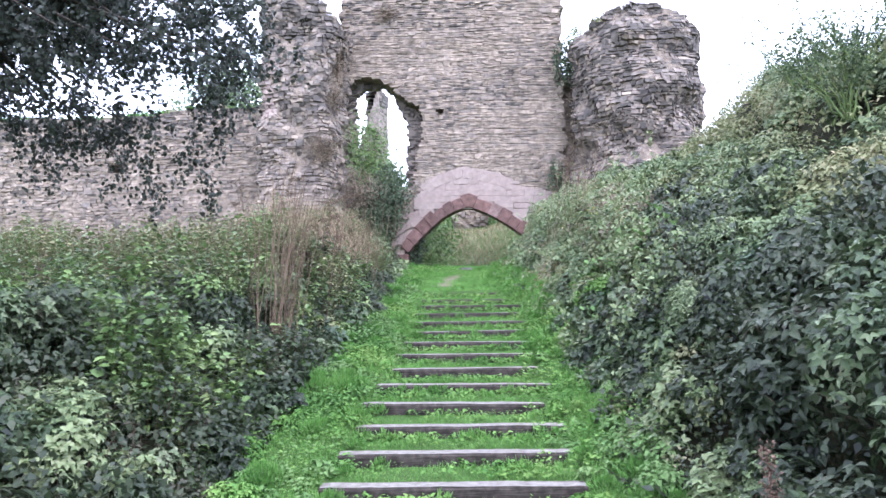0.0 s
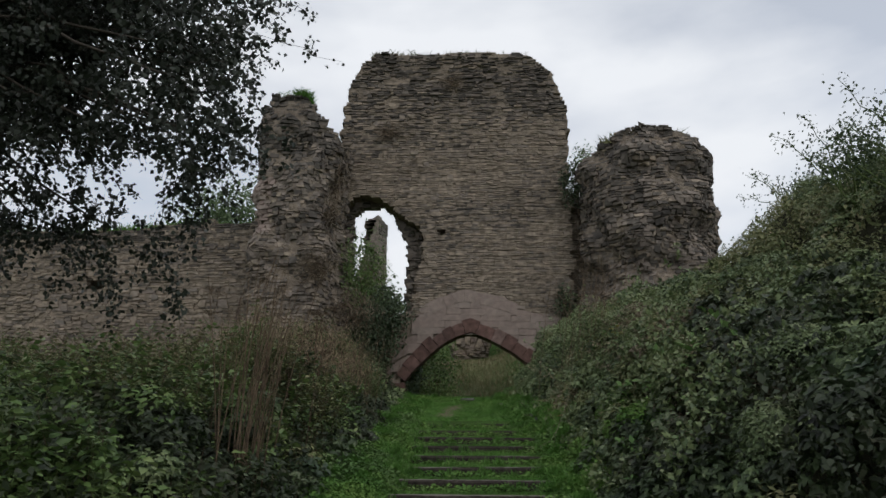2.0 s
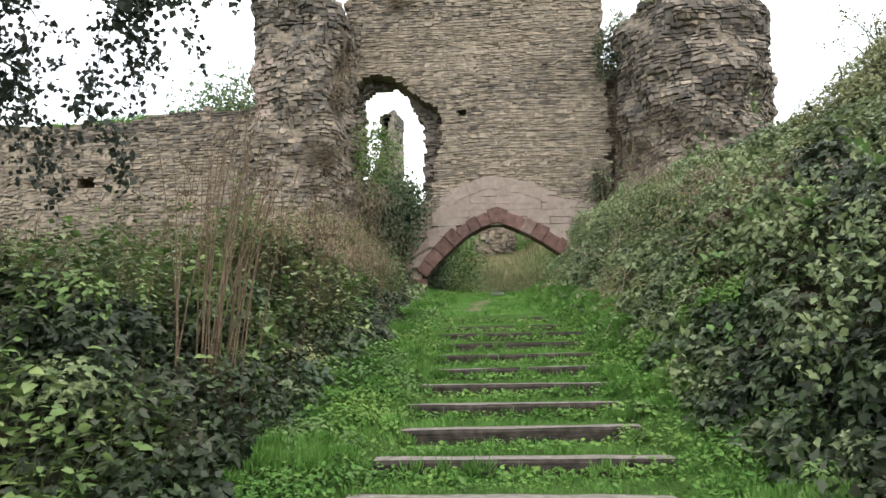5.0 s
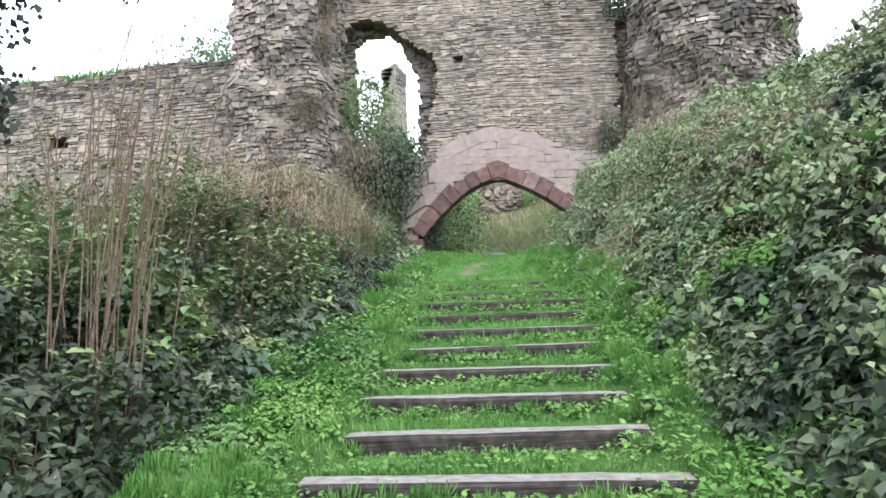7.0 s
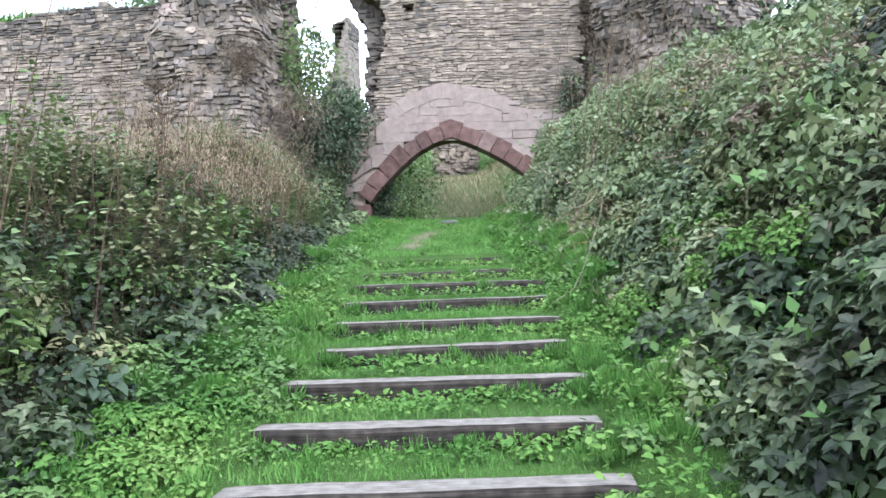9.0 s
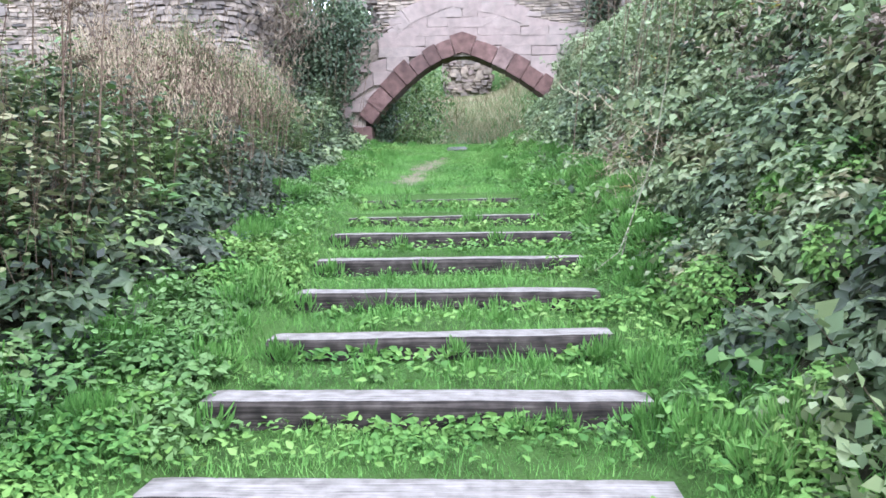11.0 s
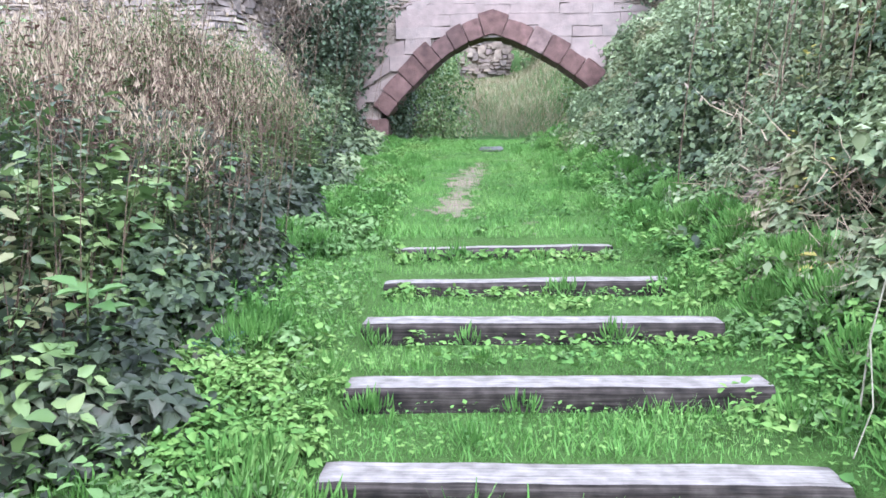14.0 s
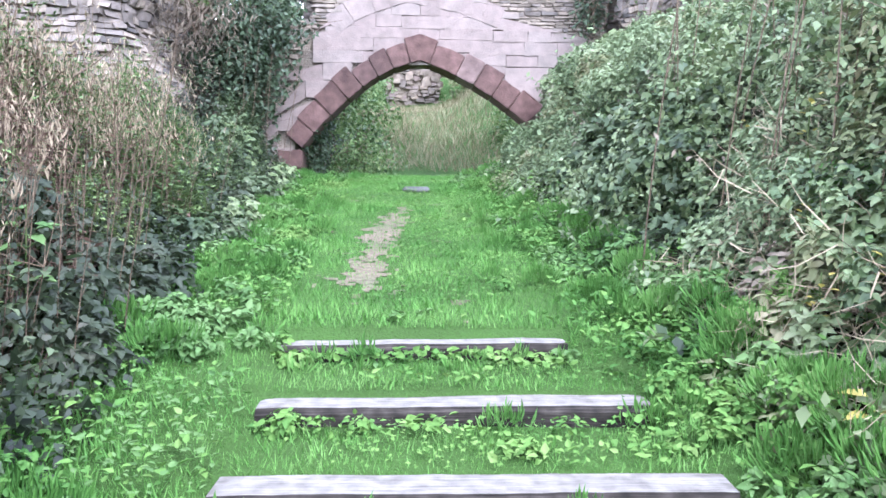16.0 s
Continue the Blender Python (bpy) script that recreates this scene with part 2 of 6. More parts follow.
def vnoise(x, y):
    """Smooth noise from -1 to 1 on a plane."""
    x, y = np.asarray(x, float), np.asarray(y, float)
    i, j = np.floor(x).astype(int), np.floor(y).astype(int)
    u, v = x - i, y - j
    u, v = u * u * (3 - 2 * u), v * v * (3 - 2 * v)
    a, b, c, d = LATTICE[i % 256, j % 256], LATTICE[(i + 1) % 256, j % 256], LATTICE[i % 256, (j + 1) % 256], LATTICE[(i + 1) % 256, (j + 1) % 256]
    return (a * (1 - u) + b * u) * (1 - v) + (c * (1 - u) + d * u) * v


def ease(v):
    v = np.clip(v, 0, 1)
    return v * v * (3 - 2 * v)


def quad_mesh(name, verts, quads, mats, flat=False, slots=None):
    me = bpy.data.meshes.new(name)
    verts, quads = np.asarray(verts, np.float32), np.asarray(quads, np.int32)
    me.vertices.add(len(verts))
    me.vertices.foreach_set("co", verts.ravel())
    me.loops.add(len(quads) * 4)
    me.loops.foreach_set("vertex_index", quads.ravel())
    me.polygons.add(len(quads))
    me.polygons.foreach_set("loop_start", np.arange(len(quads), dtype=np.int32) * 4)
    for mat in mats:
        me.materials.append(mat)
    if slots is not None:
        me.polygons.foreach_set("material_index", np.asarray(slots, np.int32))
    me.update(calc_edges=True)
    if flat:
        me.shade_flat()
    return me


def thing(name, at, label, category, group="", kind=""):
    ob = new(name)
    ob.matrix_basis = Matrix.Translation(at)
    ob.empty_display_size = 0.2
    return tagged(ob, label, category, group, kind)


def part(name, me, parent, label="", kind=""):
    """One mesh, given in world metres, under a thing or a part."""
    ob = new(name, me)
    ob.parent = parent
    if parent.parent is None:
        ob.matrix_parent_inverse = parent.matrix_basis.inverted()
    return tagged(ob, label, "", "", kind)


def unit(v):
    return v / np.maximum(np.linalg.norm(v, axis=-1, keepdims=True), 1e-9)


LEAF = np.array([(0, 0, 0), (0.32, 0.27, 0.09), (0.2, 0.66, 0.05), (0, 1, -0.12), (-0.2, 0.66, 0.05), (-0.32, 0.27, 0.09)])
SLIM = np.array([(0, 0, 0), (0.17, 0.25, 0.04), (0.14, 0.6, 0.02), (0, 1, -0.14), (-0.14, 0.6, 0.02), (-0.17, 0.25, 0.04)])
BLADE = np.array([(-0.5, 0, 0), (0.5, 0, 0), (0.36, 0.55, 0.05), (-0.36, 0.55, 0.05), (0.06, 1, 0.3), (-0.06, 1, 0.3)])
LEAF_Q = np.array([(0, 1, 2, 3), (0, 3, 4, 5)])
BLADE_Q = np.array([(0, 1, 2, 3), (3, 2, 4, 5)])
TURF = np.array([(-0.5, 0, 0), (0.5, 0, 0), (0.08, 1, 0.2), (-0.08, 1, 0.2)])
TURF_Q = np.array([(0, 1, 2, 3)])


def spread(template, quads, at, along, up, size, width=1.0):
    """Copies of a small leaf: each at its place, pointing along, its face towards up."""
    along = unit(along)
    side = unit(np.cross(along, up))
    face = np.cross(side, along)
    n, k = len(at), len(template)
    size = np.broadcast_to(np.asarray(size, float), (n,))[:, None, None]
    width = np.broadcast_to(np.asarray(width, float), (n,))[:, None, None]
    t = template[None]
    v = at[:, None] + size * (t[..., 0:1] * width * side[:, None] + t[..., 1:2] * along[:, None] + t[..., 2:3] * face[:, None])
    q = (quads[None] + (np.arange(n) * k)[:, None, None]).reshape(-1, 4)
    return v.reshape(-1, 3), q


def leaf_mesh(name, at, along, up, size, mat, template=LEAF, quads=LEAF_Q, width=1.0, coarse=False):
    """Many leaves as one mesh; coarse ones, for what stays far or tiny, are single folded kites."""
    if coarse and quads is LEAF_Q:
        wide = template[1][0]
        template, quads = np.array([(0, 0, 0), (wide, 0.42, 0.07), (0, 1, -0.1), (-wide, 0.42, 0.07)]), np.array([(0, 1, 2, 3)])
    v, q = spread(template, quads, at, along, up, size, width)
    return quad_mesh(name, v, q, [mat])


def rand_dir(n):
    return unit(RNG.normal(size=(n, 3)))


def tubes(name, lines, radii, mat, sides=4):
    """Tapering round stems along lists of points."""
    vs, qs, base = [], [], 0
    ang = np.arange(sides) * 2 * np.pi / sides
    for line, (r0, r1) in zip(lines, radii):
        line = np.asarray(line, float)
        k = len(line)
        t = unit(np.gradient(line, axis=0))
        a = unit(np.cross(t, np.array([0.31, 0.92, 0.17])))
        b = np.cross(t, a)
        r = np.linspace(r0, r1, k)[:, None, None]
        ring = line[:, None] + r * (np.cos(ang)[None, :, None] * a[:, None] + np.sin(ang)[None, :, None] * b[:, None])
        vs.append(ring.reshape(-1, 3))
        for i in range(k - 1):
            for s in range(sides):
                s2 = (s + 1) % sides
                qs.append((base + i * sides + s, base + i * sides + s2, base + (i + 1) * sides + s2, base + (i + 1) * sides + s))
        base += k * sides
    return quad_mesh(name, np.concatenate(vs), np.array(qs), [mat])


# ---- lie of the land ----
STEP_RUN, STEP_RISE, TOP_Y, TOP_Z, STEPS = 0.675, 0.144, 14.72, 2.285, 14


STEP_X0 = np.array([-0.72, -0.72, -0.74, -0.72, -0.7, -0.68, -0.77, -0.76, -0.74, -0.84, -0.9, -0.86, -0.92, -0.94])
STEP_X1 = np.array([0.74, 0.97, 1.07, 1.06, 1.06, 1.02, 1.07, 1.02, 1.05, 1.14, 1.0, 1.14, 1.14, 1.16])


def path_z(y):
    y = np.asarray(y, float)
    return np.interp(y, [-60, 3.9, 14.72, 21.5, 23.2, 25.5, 33, 36, 60], [-2, 0, 2.285, 3.2, 3.38, 3.46, 5.55, 5.9, 6.0])


def left_edge(y):
    return np.interp(y, [0, 6, 8.5, 11, 12.3, 13.3, 14.5, 17, 23], [-2.0, -1.72, -1.46, -1.26, -1.16, -1.24, -1.36, -1.55, -1.7])


def right_edge(y):
    return np.interp(y, [0, 8, 12, 15, 19, 23], [1.6, 1.5, 1.35, 1.25, 1.0, 1.05])


def right_height(d, y):
    """Height of the growth on the bank: a steep foot, then an upper slope that fades out towards the gate."""
    h = np.interp(d, [0, 0.3, 1.0, 1.6, 2.4, 3.1, 3.7, 4.6, 9, 40], [0, 0.5, 1.8, 2.2, 2.65, 3.1, 3.75, 4.45, 5.2, 4.5])
    foot = np.interp(y, [-5, 2, 6, 10, 14, 17, 20, 24], [0.75, 0.8, 0.9, 0.94, 0.94, 0.94, 0.96, 0.9])
    upper = np.interp(y, [-5, 6, 12, 14, 16, 19, 24], [0.8, 0.95, 1.0, 1.0, 0.7, 0.25, 0.1])
    return foot * np.minimum(h, 2.2) + upper * np.maximum(h - 2.2, 0)


def left_height(d, y):
    """Tops of the weeds beside the path."""
    return np.interp(d, [0, 0.25, 0.9, 1.5, 3.5, 7], [0.05, 0.4, 1.25, 1.6, 1.5, 1.4])


def tread_z(y):
    """Turf between the timbers."""
    k = np.floor((y - TOP_Y) / STEP_RUN + 1e-6)
    p = (y - TOP_Y) / STEP_RUN - k
    z = TOP_Z + k * STEP_RISE - 0.014 + 0.045 * p
    z = np.where((k < 0) & (k > -STEPS - 1), z, path_z(y))
    return z - 0.06 * ((p < 0.285) & (k <= 0) & (k > -STEPS))


def ground_z(x, y):
    x, y = np.asarray(x, float), np.asarray(y, float)
    z = path_z(y)
    i = np.clip(np.rint((TOP_Y + 0.1 - y) / STEP_RUN), 0, STEPS - 1).astype(int)
    inner = ease((x - STEP_X0[i] + 0.1) / 0.14) * ease((STEP_X1[i] + 0.1 - x) / 0.14)
    z = z * (1 - inner) + tread_z(y) * inner
    near = ease((23.6 - y) / 1.0)
    dr = np.maximum(x - right_edge(y), 0)
    z = z + near * np.maximum(right_height(dr, y) - 1.35 * ease(dr / 1.25) * (1 - 0.75 * ease((dr - 2.6) / 1.6)), 0)
    dl = np.maximum(left_edge(y) - x, 0)
    z = z + near * 0.6 * ease(dl / 1.6)
    z = z + 1.3 * np.exp(-((x - 2.6) / 1.1) ** 2) * ease((y - 25.5) / 5.5) * ease((42 - y) / 5)
    z = z + 2.4 * np.exp(-((x - 0.3) / 4.0) ** 2) * ease((y - 34) / 6) * ease((58 - y) / 10)
    far = np.maximum(np.hypot(x, y - 15) - 45, 0)
    z = z - 0.16 * np.minimum(far, 60)
    return z + 0.03 * vnoise(x * 1.3, y * 1.3) * (1 - 0.7 * inner)


# ---- ground: one sheet from the path to the horizon ----
def axis(fine, grow):
    out, step = [], grow
    while step < 1500:
        out.append(step)
        step *= 1.35
    return np.array([fine[0] - s for s in out[::-1]] + list(fine) + [fine[-1] + s for s in out])


def build_ground():
    xs = axis(np.concatenate([np.arange(-10, -1.4, 0.2), np.arange(-1.4, 1.6, 0.07), np.arange(1.6, 10.01, 0.2)]), 0.5)
    low = TOP_Y - STEP_RUN / 6 * 90
    ys = axis(np.concatenate([np.arange(-6, low, 0.3), TOP_Y + STEP_RUN / 6 * np.arange(-90, 4) - 0.004, np.arange(TOP_Y + 0.5, 36, 0.3)]), 0.6)
    gx, gy = np.meshgrid(xs, ys, indexing="ij")
    v = np.stack([gx, gy, ground_z(gx, gy)], -1).reshape(-1, 3)
    nx, ny = len(xs), len(ys)
    i, j = np.meshgrid(np.arange(nx - 1), np.arange(ny - 1), indexing="ij")
    a = (i * ny + j).ravel()
    q = np.stack([a, a + ny, a + ny + 1, a + 1], -1)
    mx, my = v[q].mean(1)[:, 0], v[q].mean(1)[:, 1]
    # Faces under the banks take the shade-coloured ground, the path the green one.
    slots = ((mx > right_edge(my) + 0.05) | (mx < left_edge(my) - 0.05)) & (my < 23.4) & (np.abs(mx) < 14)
    tagged(new("ground", quad_mesh("ground", v, q, [SOIL, SHADELITTER], slots=slots)), "grassy earth slope with shade-dark soil between the plants", "ground", "", "structure")


build_ground()


# ---- masonry ----
class Plan:
    """A wall's face along a line of plan points; u runs along it, the outside lies to its right."""

    def __init__(self, pts):
        self.p = np.array(pts, float)
        seg = np.linalg.norm(np.diff(self.p, axis=0), axis=1)
        self.u = np.concatenate([[0], np.cumsum(seg)])
        self.length = self.u[-1]

    def at(self, u, depth=0.0):
        e = 0.06
        c = np.array([np.interp(u, self.u, self.p[:, 0]), np.interp(u, self.u, self.p[:, 1])])
        a, b = max(u - e, 0), min(u + e, self.length)
        t = np.array([np.interp(b, self.u, self.p[:, 0]) - np.interp(a, self.u, self.p[:, 0]), np.interp(b, self.u, self.p[:, 1]) - np.interp(a, self.u, self.p[:, 1])])
        t /= np.linalg.norm(t)
        n = np.array([t[1], -t[0]])
        return c - n * depth, t, n


def core_mesh(name, plan, z0, z1, inside, thick, mat, row=0.13, lean=lambda u, z: 0.0, inset=0.03, ragged=1.0):
    """The rubble heart of a wall in rough level rows, open where inside() says so."""
    rnd = random.Random(11)
    vs, qs, z = [], [], z0
    while z < z1:
        us = np.arange(0, plan.length + 1e-6, 0.06)
        ok = [inside(u, z + row / 2) for u in us]
        start = None
        for k in range(len(us) + 1):
            good = k < len(us) and ok[k]
            if good and start is None:
                start = us[k]
            if not good and start is not None:
                a, b = start + ragged * rnd.uniform(-0.02, 0.1), us[k - 1] - ragged * rnd.uniform(-0.02, 0.1)
                start = None
                if b - a < 0.1:
                    continue
                m = max(2, int((b - a) / 0.3) + 1)
                base = len(vs)
                for u in np.linspace(a, b, m):
                    d = inset - lean(u, z) + rnd.uniform(-0.012, 0.012)
                    f, _, _ = plan.at(u, d)
                    g, _, _ = plan.at(u, thick)
                    vs += [(f[0], f[1], z), (f[0], f[1], z + row), (g[0], g[1], z), (g[0], g[1], z + row)]
                for s in range(m - 1):
                    o = base + s * 4
                    qs += [(o, o + 4, o + 5, o + 1), (o + 2, o + 3, o + 7, o + 6), (o + 1, o + 5, o + 7, o + 3), (o, o + 2, o + 6, o + 4)]
                e = base + (m - 1) * 4
                qs += [(base, base + 1, base + 3, base + 2), (e, e + 2, e + 3, e + 1)]
        z += row
    return quad_mesh(name, vs, qs, [mat], flat=True)


def stone_verts(plan, u0, u1, z0, z1, proud, depth, rnd, lean, cut=0.008, skew=0.1):
    """One rough stone: a worn face, with slightly skewed corners."""
    out, cut = [], min(cut, 0.16 * (z1 - z0))
    j = lambda s: rnd.uniform(-s, s)
    h = (z1 - z0)
    for face in (0, 1):
        for (u, z, su, sz) in ((u0, z0, 1, 1), (u1, z0, -1, 1), (u1, z1, -1, -1), (u0, z1, 1, -1)):
            uu = u + su * (cut if face else 0) + j(0.1 * skew)
            zz = z + sz * (cut if face else 0) + j(skew * h)
            uu = min(max(uu, 0), plan.length)
            c, _, n = plan.at(uu, (-proud - j(0.008) if face else depth) - lean(uu, zz))
            out.append((c[0], c[1], zz))
    return out


STONE_Q = np.array([(4, 5, 6, 7), (0, 1, 5, 4), (1, 2, 6, 5), (2, 3, 7, 6), (3, 0, 4, 7)])


def lay(plan, z0, z1, inside, course=(0.05, 0.09), length=(0.14, 0.42), rough=0.02, seed=1, lean=lambda u, z: 0.0, wave=0.03, joint=0.006, also=lambda u, z: True, gaps=0.02, cut=0.008, skew=0.1):
    """All the stones of a wall face, as lists of eight corners, with the middle of each."""
    rnd = random.Random(seed)
    z, out = z0, []
    while z < z1:
        h = rnd.uniform(*course)
        u = rnd.uniform(-0.3, 0)
        while u < plan.length:
            w = rnd.uniform(*length)
            a, b = max(u, 0), min(u + w, plan.length)
            mid = (a + b) / 2
            dz = wave * float(vnoise(mid * 0.7 + seed * 7, z * 0.5))
            if b - a > 0.06 and inside(a + 0.02, z + dz + h / 2) and inside(b - 0.02, z + dz + h / 2) and also(mid, z + h / 2) and rnd.random() > gaps:
                bulge = (rough(z) if callable(rough) else rough) * (0.8 * float(vnoise(mid * 2.3 + seed, z * 2.9)) + rnd.uniform(-0.7, 0.9))
                hh = h * (2 if rnd.random() < 0.04 else 1)
                out.append((stone_verts(plan, a, b - joint, z + dz, z + dz + hh - joint, bulge, 0.13, rnd, lean, cut, skew), mid, z))
            u += w
        z += h
    return out


def stones_mesh(name, stones, mats, choose):
    v = np.array([s[0] for s in stones]).reshape(-1, 3)
    n = len(stones)
    q = (STONE_Q[None] + (np.arange(n) * 8)[:, None, None]).reshape(-1, 4)
    slots = np.repeat([choose(s) for s in stones], 5)
    return quad_mesh(name, v, q, mats, flat=True, slots=slots)


def split_near(stones, n, z_low=4.4, u_low=0.0):
    """The stones that stand clear above the weeds nearest to the path become pieces of their own."""
    row = sorted((s for s in stones if s[2] > z_low and s[1] > u_low), key=lambda s: s[2])[:n]
    ids = {id(s) for s in row}
    return row, [s for s in stones if id(s) not in ids]


KEEP_Y = 23.2
GATE_X, GATE_TOP, GATE_FOOT, GATE_HALF = 0.08, 5.22, 3.9, 1.86


def gate_curve(x):
    """Underside of the pointed arch."""
    d = abs(x - GATE_X)
    if d > GATE_HALF + 0.001:
        return -1
    drop = [0, 0.12, 0.34, 0.66, 1.03, 1.39] if x < GATE_X else [0, 0.15, 0.35, 0.58, 0.86, 1.12]
    return GATE_TOP - float(np.interp(d, [0, 0.4, 0.8, 1.18, 1.56, 1.86], drop))


def in_window(x, z):
    jag = 0.07 * float(vnoise(x * 5, z * 5)) + 0.05 * float(vnoise(x * 11 + 3, z * 11))
    top = np.interp(x, [-3.7, -3.2, -2.7, -2.3, -1.85, -1.5, -1.35], [9.1, 9.35, 9.3, 9.0, 8.65, 8.4, 8.0])
    right = np.interp(z, [5.6, 6.2, 7.0, 7.6, 8.1, 8.4], [-1.75, -1.6, -1.5, -1.38, -1.33, -1.42])
    return x > -3.75 + jag and x < right + jag and z < top + jag and z > 5.75


def keep_edge(x, z):
    jag = 0.1 * float(vnoise(x * 2.7, z * 4.1)) + 0.06 * float(vnoise(x * 7, z * 9 + 5))
    left = np.interp(z, [3, 11.2, 12.9, 13.3, 13.9, 14.3], [-3.95, -3.9, -3.8, -3.6, -3.2, -2.9])
    right = np.interp(z, [3, 10.5, 12.1, 12.6, 13.3, 13.75, 14.2], [3.1, 3.05, 3.1, 2.85, 2.72, 2.3, 1.5])
    return left + jag < x < right + jag and z < 14.08 + 1.1 * jag


def ash_top(x):
    return float(np.interp(x, [-2.4, -2.1, -1.6, -0.9, -0.15, 0.7, 1.5, 2.0, 2.8], [4.2, 4.9, 5.62, 6.18, 6.46, 6.3, 6.0, 5.75, 5.6]))


def in_ashlar(x, z):
    return z < ash_top(x) and -2.35 < x < 2.65


def in_gate(x, z, grow=0.0):
    return abs(x - GATE_X) < GATE_HALF + grow and z < max(gate_curve(GATE_X + (x - GATE_X) * GATE_HALF / (GATE_HALF + grow)) + grow, GATE_FOOT)


def putlog(x, z):
    return abs(x + 0.78) < 0.08 and abs(z - 8.2) < 0.075


keep_plan = Plan([(-4.2, KEEP_Y), (3.4, KEEP_Y)])
X0 = -4.2
gatehouse = thing("ruined_gatehouse", (0, KEEP_Y, 3.2), "tall ruined gatehouse wall of tan coursed rubble with a breach", "ruin", "", "structure")
part("wall_core", core_mesh("wall_core", keep_plan, 2.6, 14.1, lambda u, z: keep_edge(u + X0, z) and not in_window(u + X0, z) and not in_gate(u + X0, z, 0.05) and not putlog(u + X0, z), 0.85, MORTAR, row=0.06, ragged=0.35), gatehouse, "crumbling mortar core of the wall")
keep_stones = lay(keep_plan, 3.0, 14.1, lambda u, z: keep_edge(u + X0, z) and not in_window(u + X0, z) and not putlog(u + X0, z), also=lambda u, z: not in_ashlar(u + X0, z), course=(0.035, 0.085), length=(0.07, 0.3), rough=lambda z: float(np.interp(z, [10.5, 12.3, 14], [0.018, 0.05, 0.075])), seed=3, joint=0.004, wave=0.07, skew=0.17)
dark_pick = random.Random(5)


def keep_choice(s):
    z = s[2]
    worn = np.interp(z, [5, 9, 11.5, 12.5, 14], [0.0, 0.02, 0.2, 0.6, 0.85]) + 0.3 * float(vnoise(s[1] * 0.8, z * 0.8))
    r = dark_pick.random()
    return 2 if r < worn * 0.75 else 1 if r < worn + 0.2 else 0


keep_mats = [TAN, GREY, DARKSTONE]
near_stones = [s for s in keep_stones if s[2] < 7.3 and -2.0 < s[1] + X0 < 3.1]
near_stones = sorted(near_stones, key=lambda s: s[2])[:230]
near_ids = {id(s) for s in near_stones}
part("hole_back", core_mesh("hole_back", Plan([(-1.1, KEEP_Y + 0.3), (-0.4, KEEP_Y + 0.3)]), 8.0, 8.4, lambda u, z: True, 0.4, MORTAR), gatehouse)
part("stonework", stones_mesh("stonework", [s for s in keep_stones if id(s) not in near_ids], keep_mats, keep_choice), gatehouse, "thin tan and grey rubble courses", "stuff")

# the rear leaf of the wall, in which the breach is narrower
def in_breach(x, z):
    jag = 0.05 * float(vnoise(x * 6 + 2, z * 6)) + 0.04 * float(vnoise(x * 13, z * 13 + 4))
    right = np.interp(z, [5.6, 6.4, 7.0, 7.5, 8.17, 8.56, 9.0, 9.2], [-1.9, -1.89, -1.86, -1.81, -1.93, -2.18, -2.35, -2.6])
    return -3.42 + jag < x < right + jag and 5.75 < z < np.interp(x, [-3.4, -3.1, -2.6], [8.95, 9.18, 9.22]) + jag


rear_plan = Plan([(-4.0, KEEP_Y + 0.56), (-1.0, KEEP_Y + 0.56)])
in_rear = lambda u, z: not in_breach(u - 4.0, z)
part("rear_leaf", core_mesh("rear_leaf", rear_plan, 5.4, 10.2, in_rear, 0.36, GREY, row=0.07, ragged=0.4), gatehouse, "ragged rubble core round the breach")
rear_pick = random.Random(14)
part("rear_stonework", stones_mesh("rear_stonework", lay(rear_plan, 5.4, 10.2, in_rear, course=(0.05, 0.12), length=(0.08, 0.26), rough=0.06, seed=15, wave=0.1, skew=0.24, gaps=0.06), [GREY, DARKSTONE], lambda s: 1 if rear_pick.random() < 0.4 else 0), gatehouse, "rough broken rubble in the depth of the wall", "stuff")

# dressed pink blocks round the gate
ash_plan = Plan([(-2.4, KEEP_Y), (2.8, KEEP_Y)])
ash_stones = lay(ash_plan, 3.3, 6.5, lambda u, z: not in_gate(u - 2.4, z, 0.12), course=(0.1, 0.27), length=(0.28, 0.95), rough=0.008, seed=8, wave=0.03, joint=0.001, cut=0.0015, skew=0.07, also=lambda u, z: in_ashlar(u - 2.4, z - 0.12))
for s in ash_stones:
    for k, (x, y, z) in enumerate(s[0]):
        s[0][k] = (x, y - 0.012, min(z, ash_top(x)))

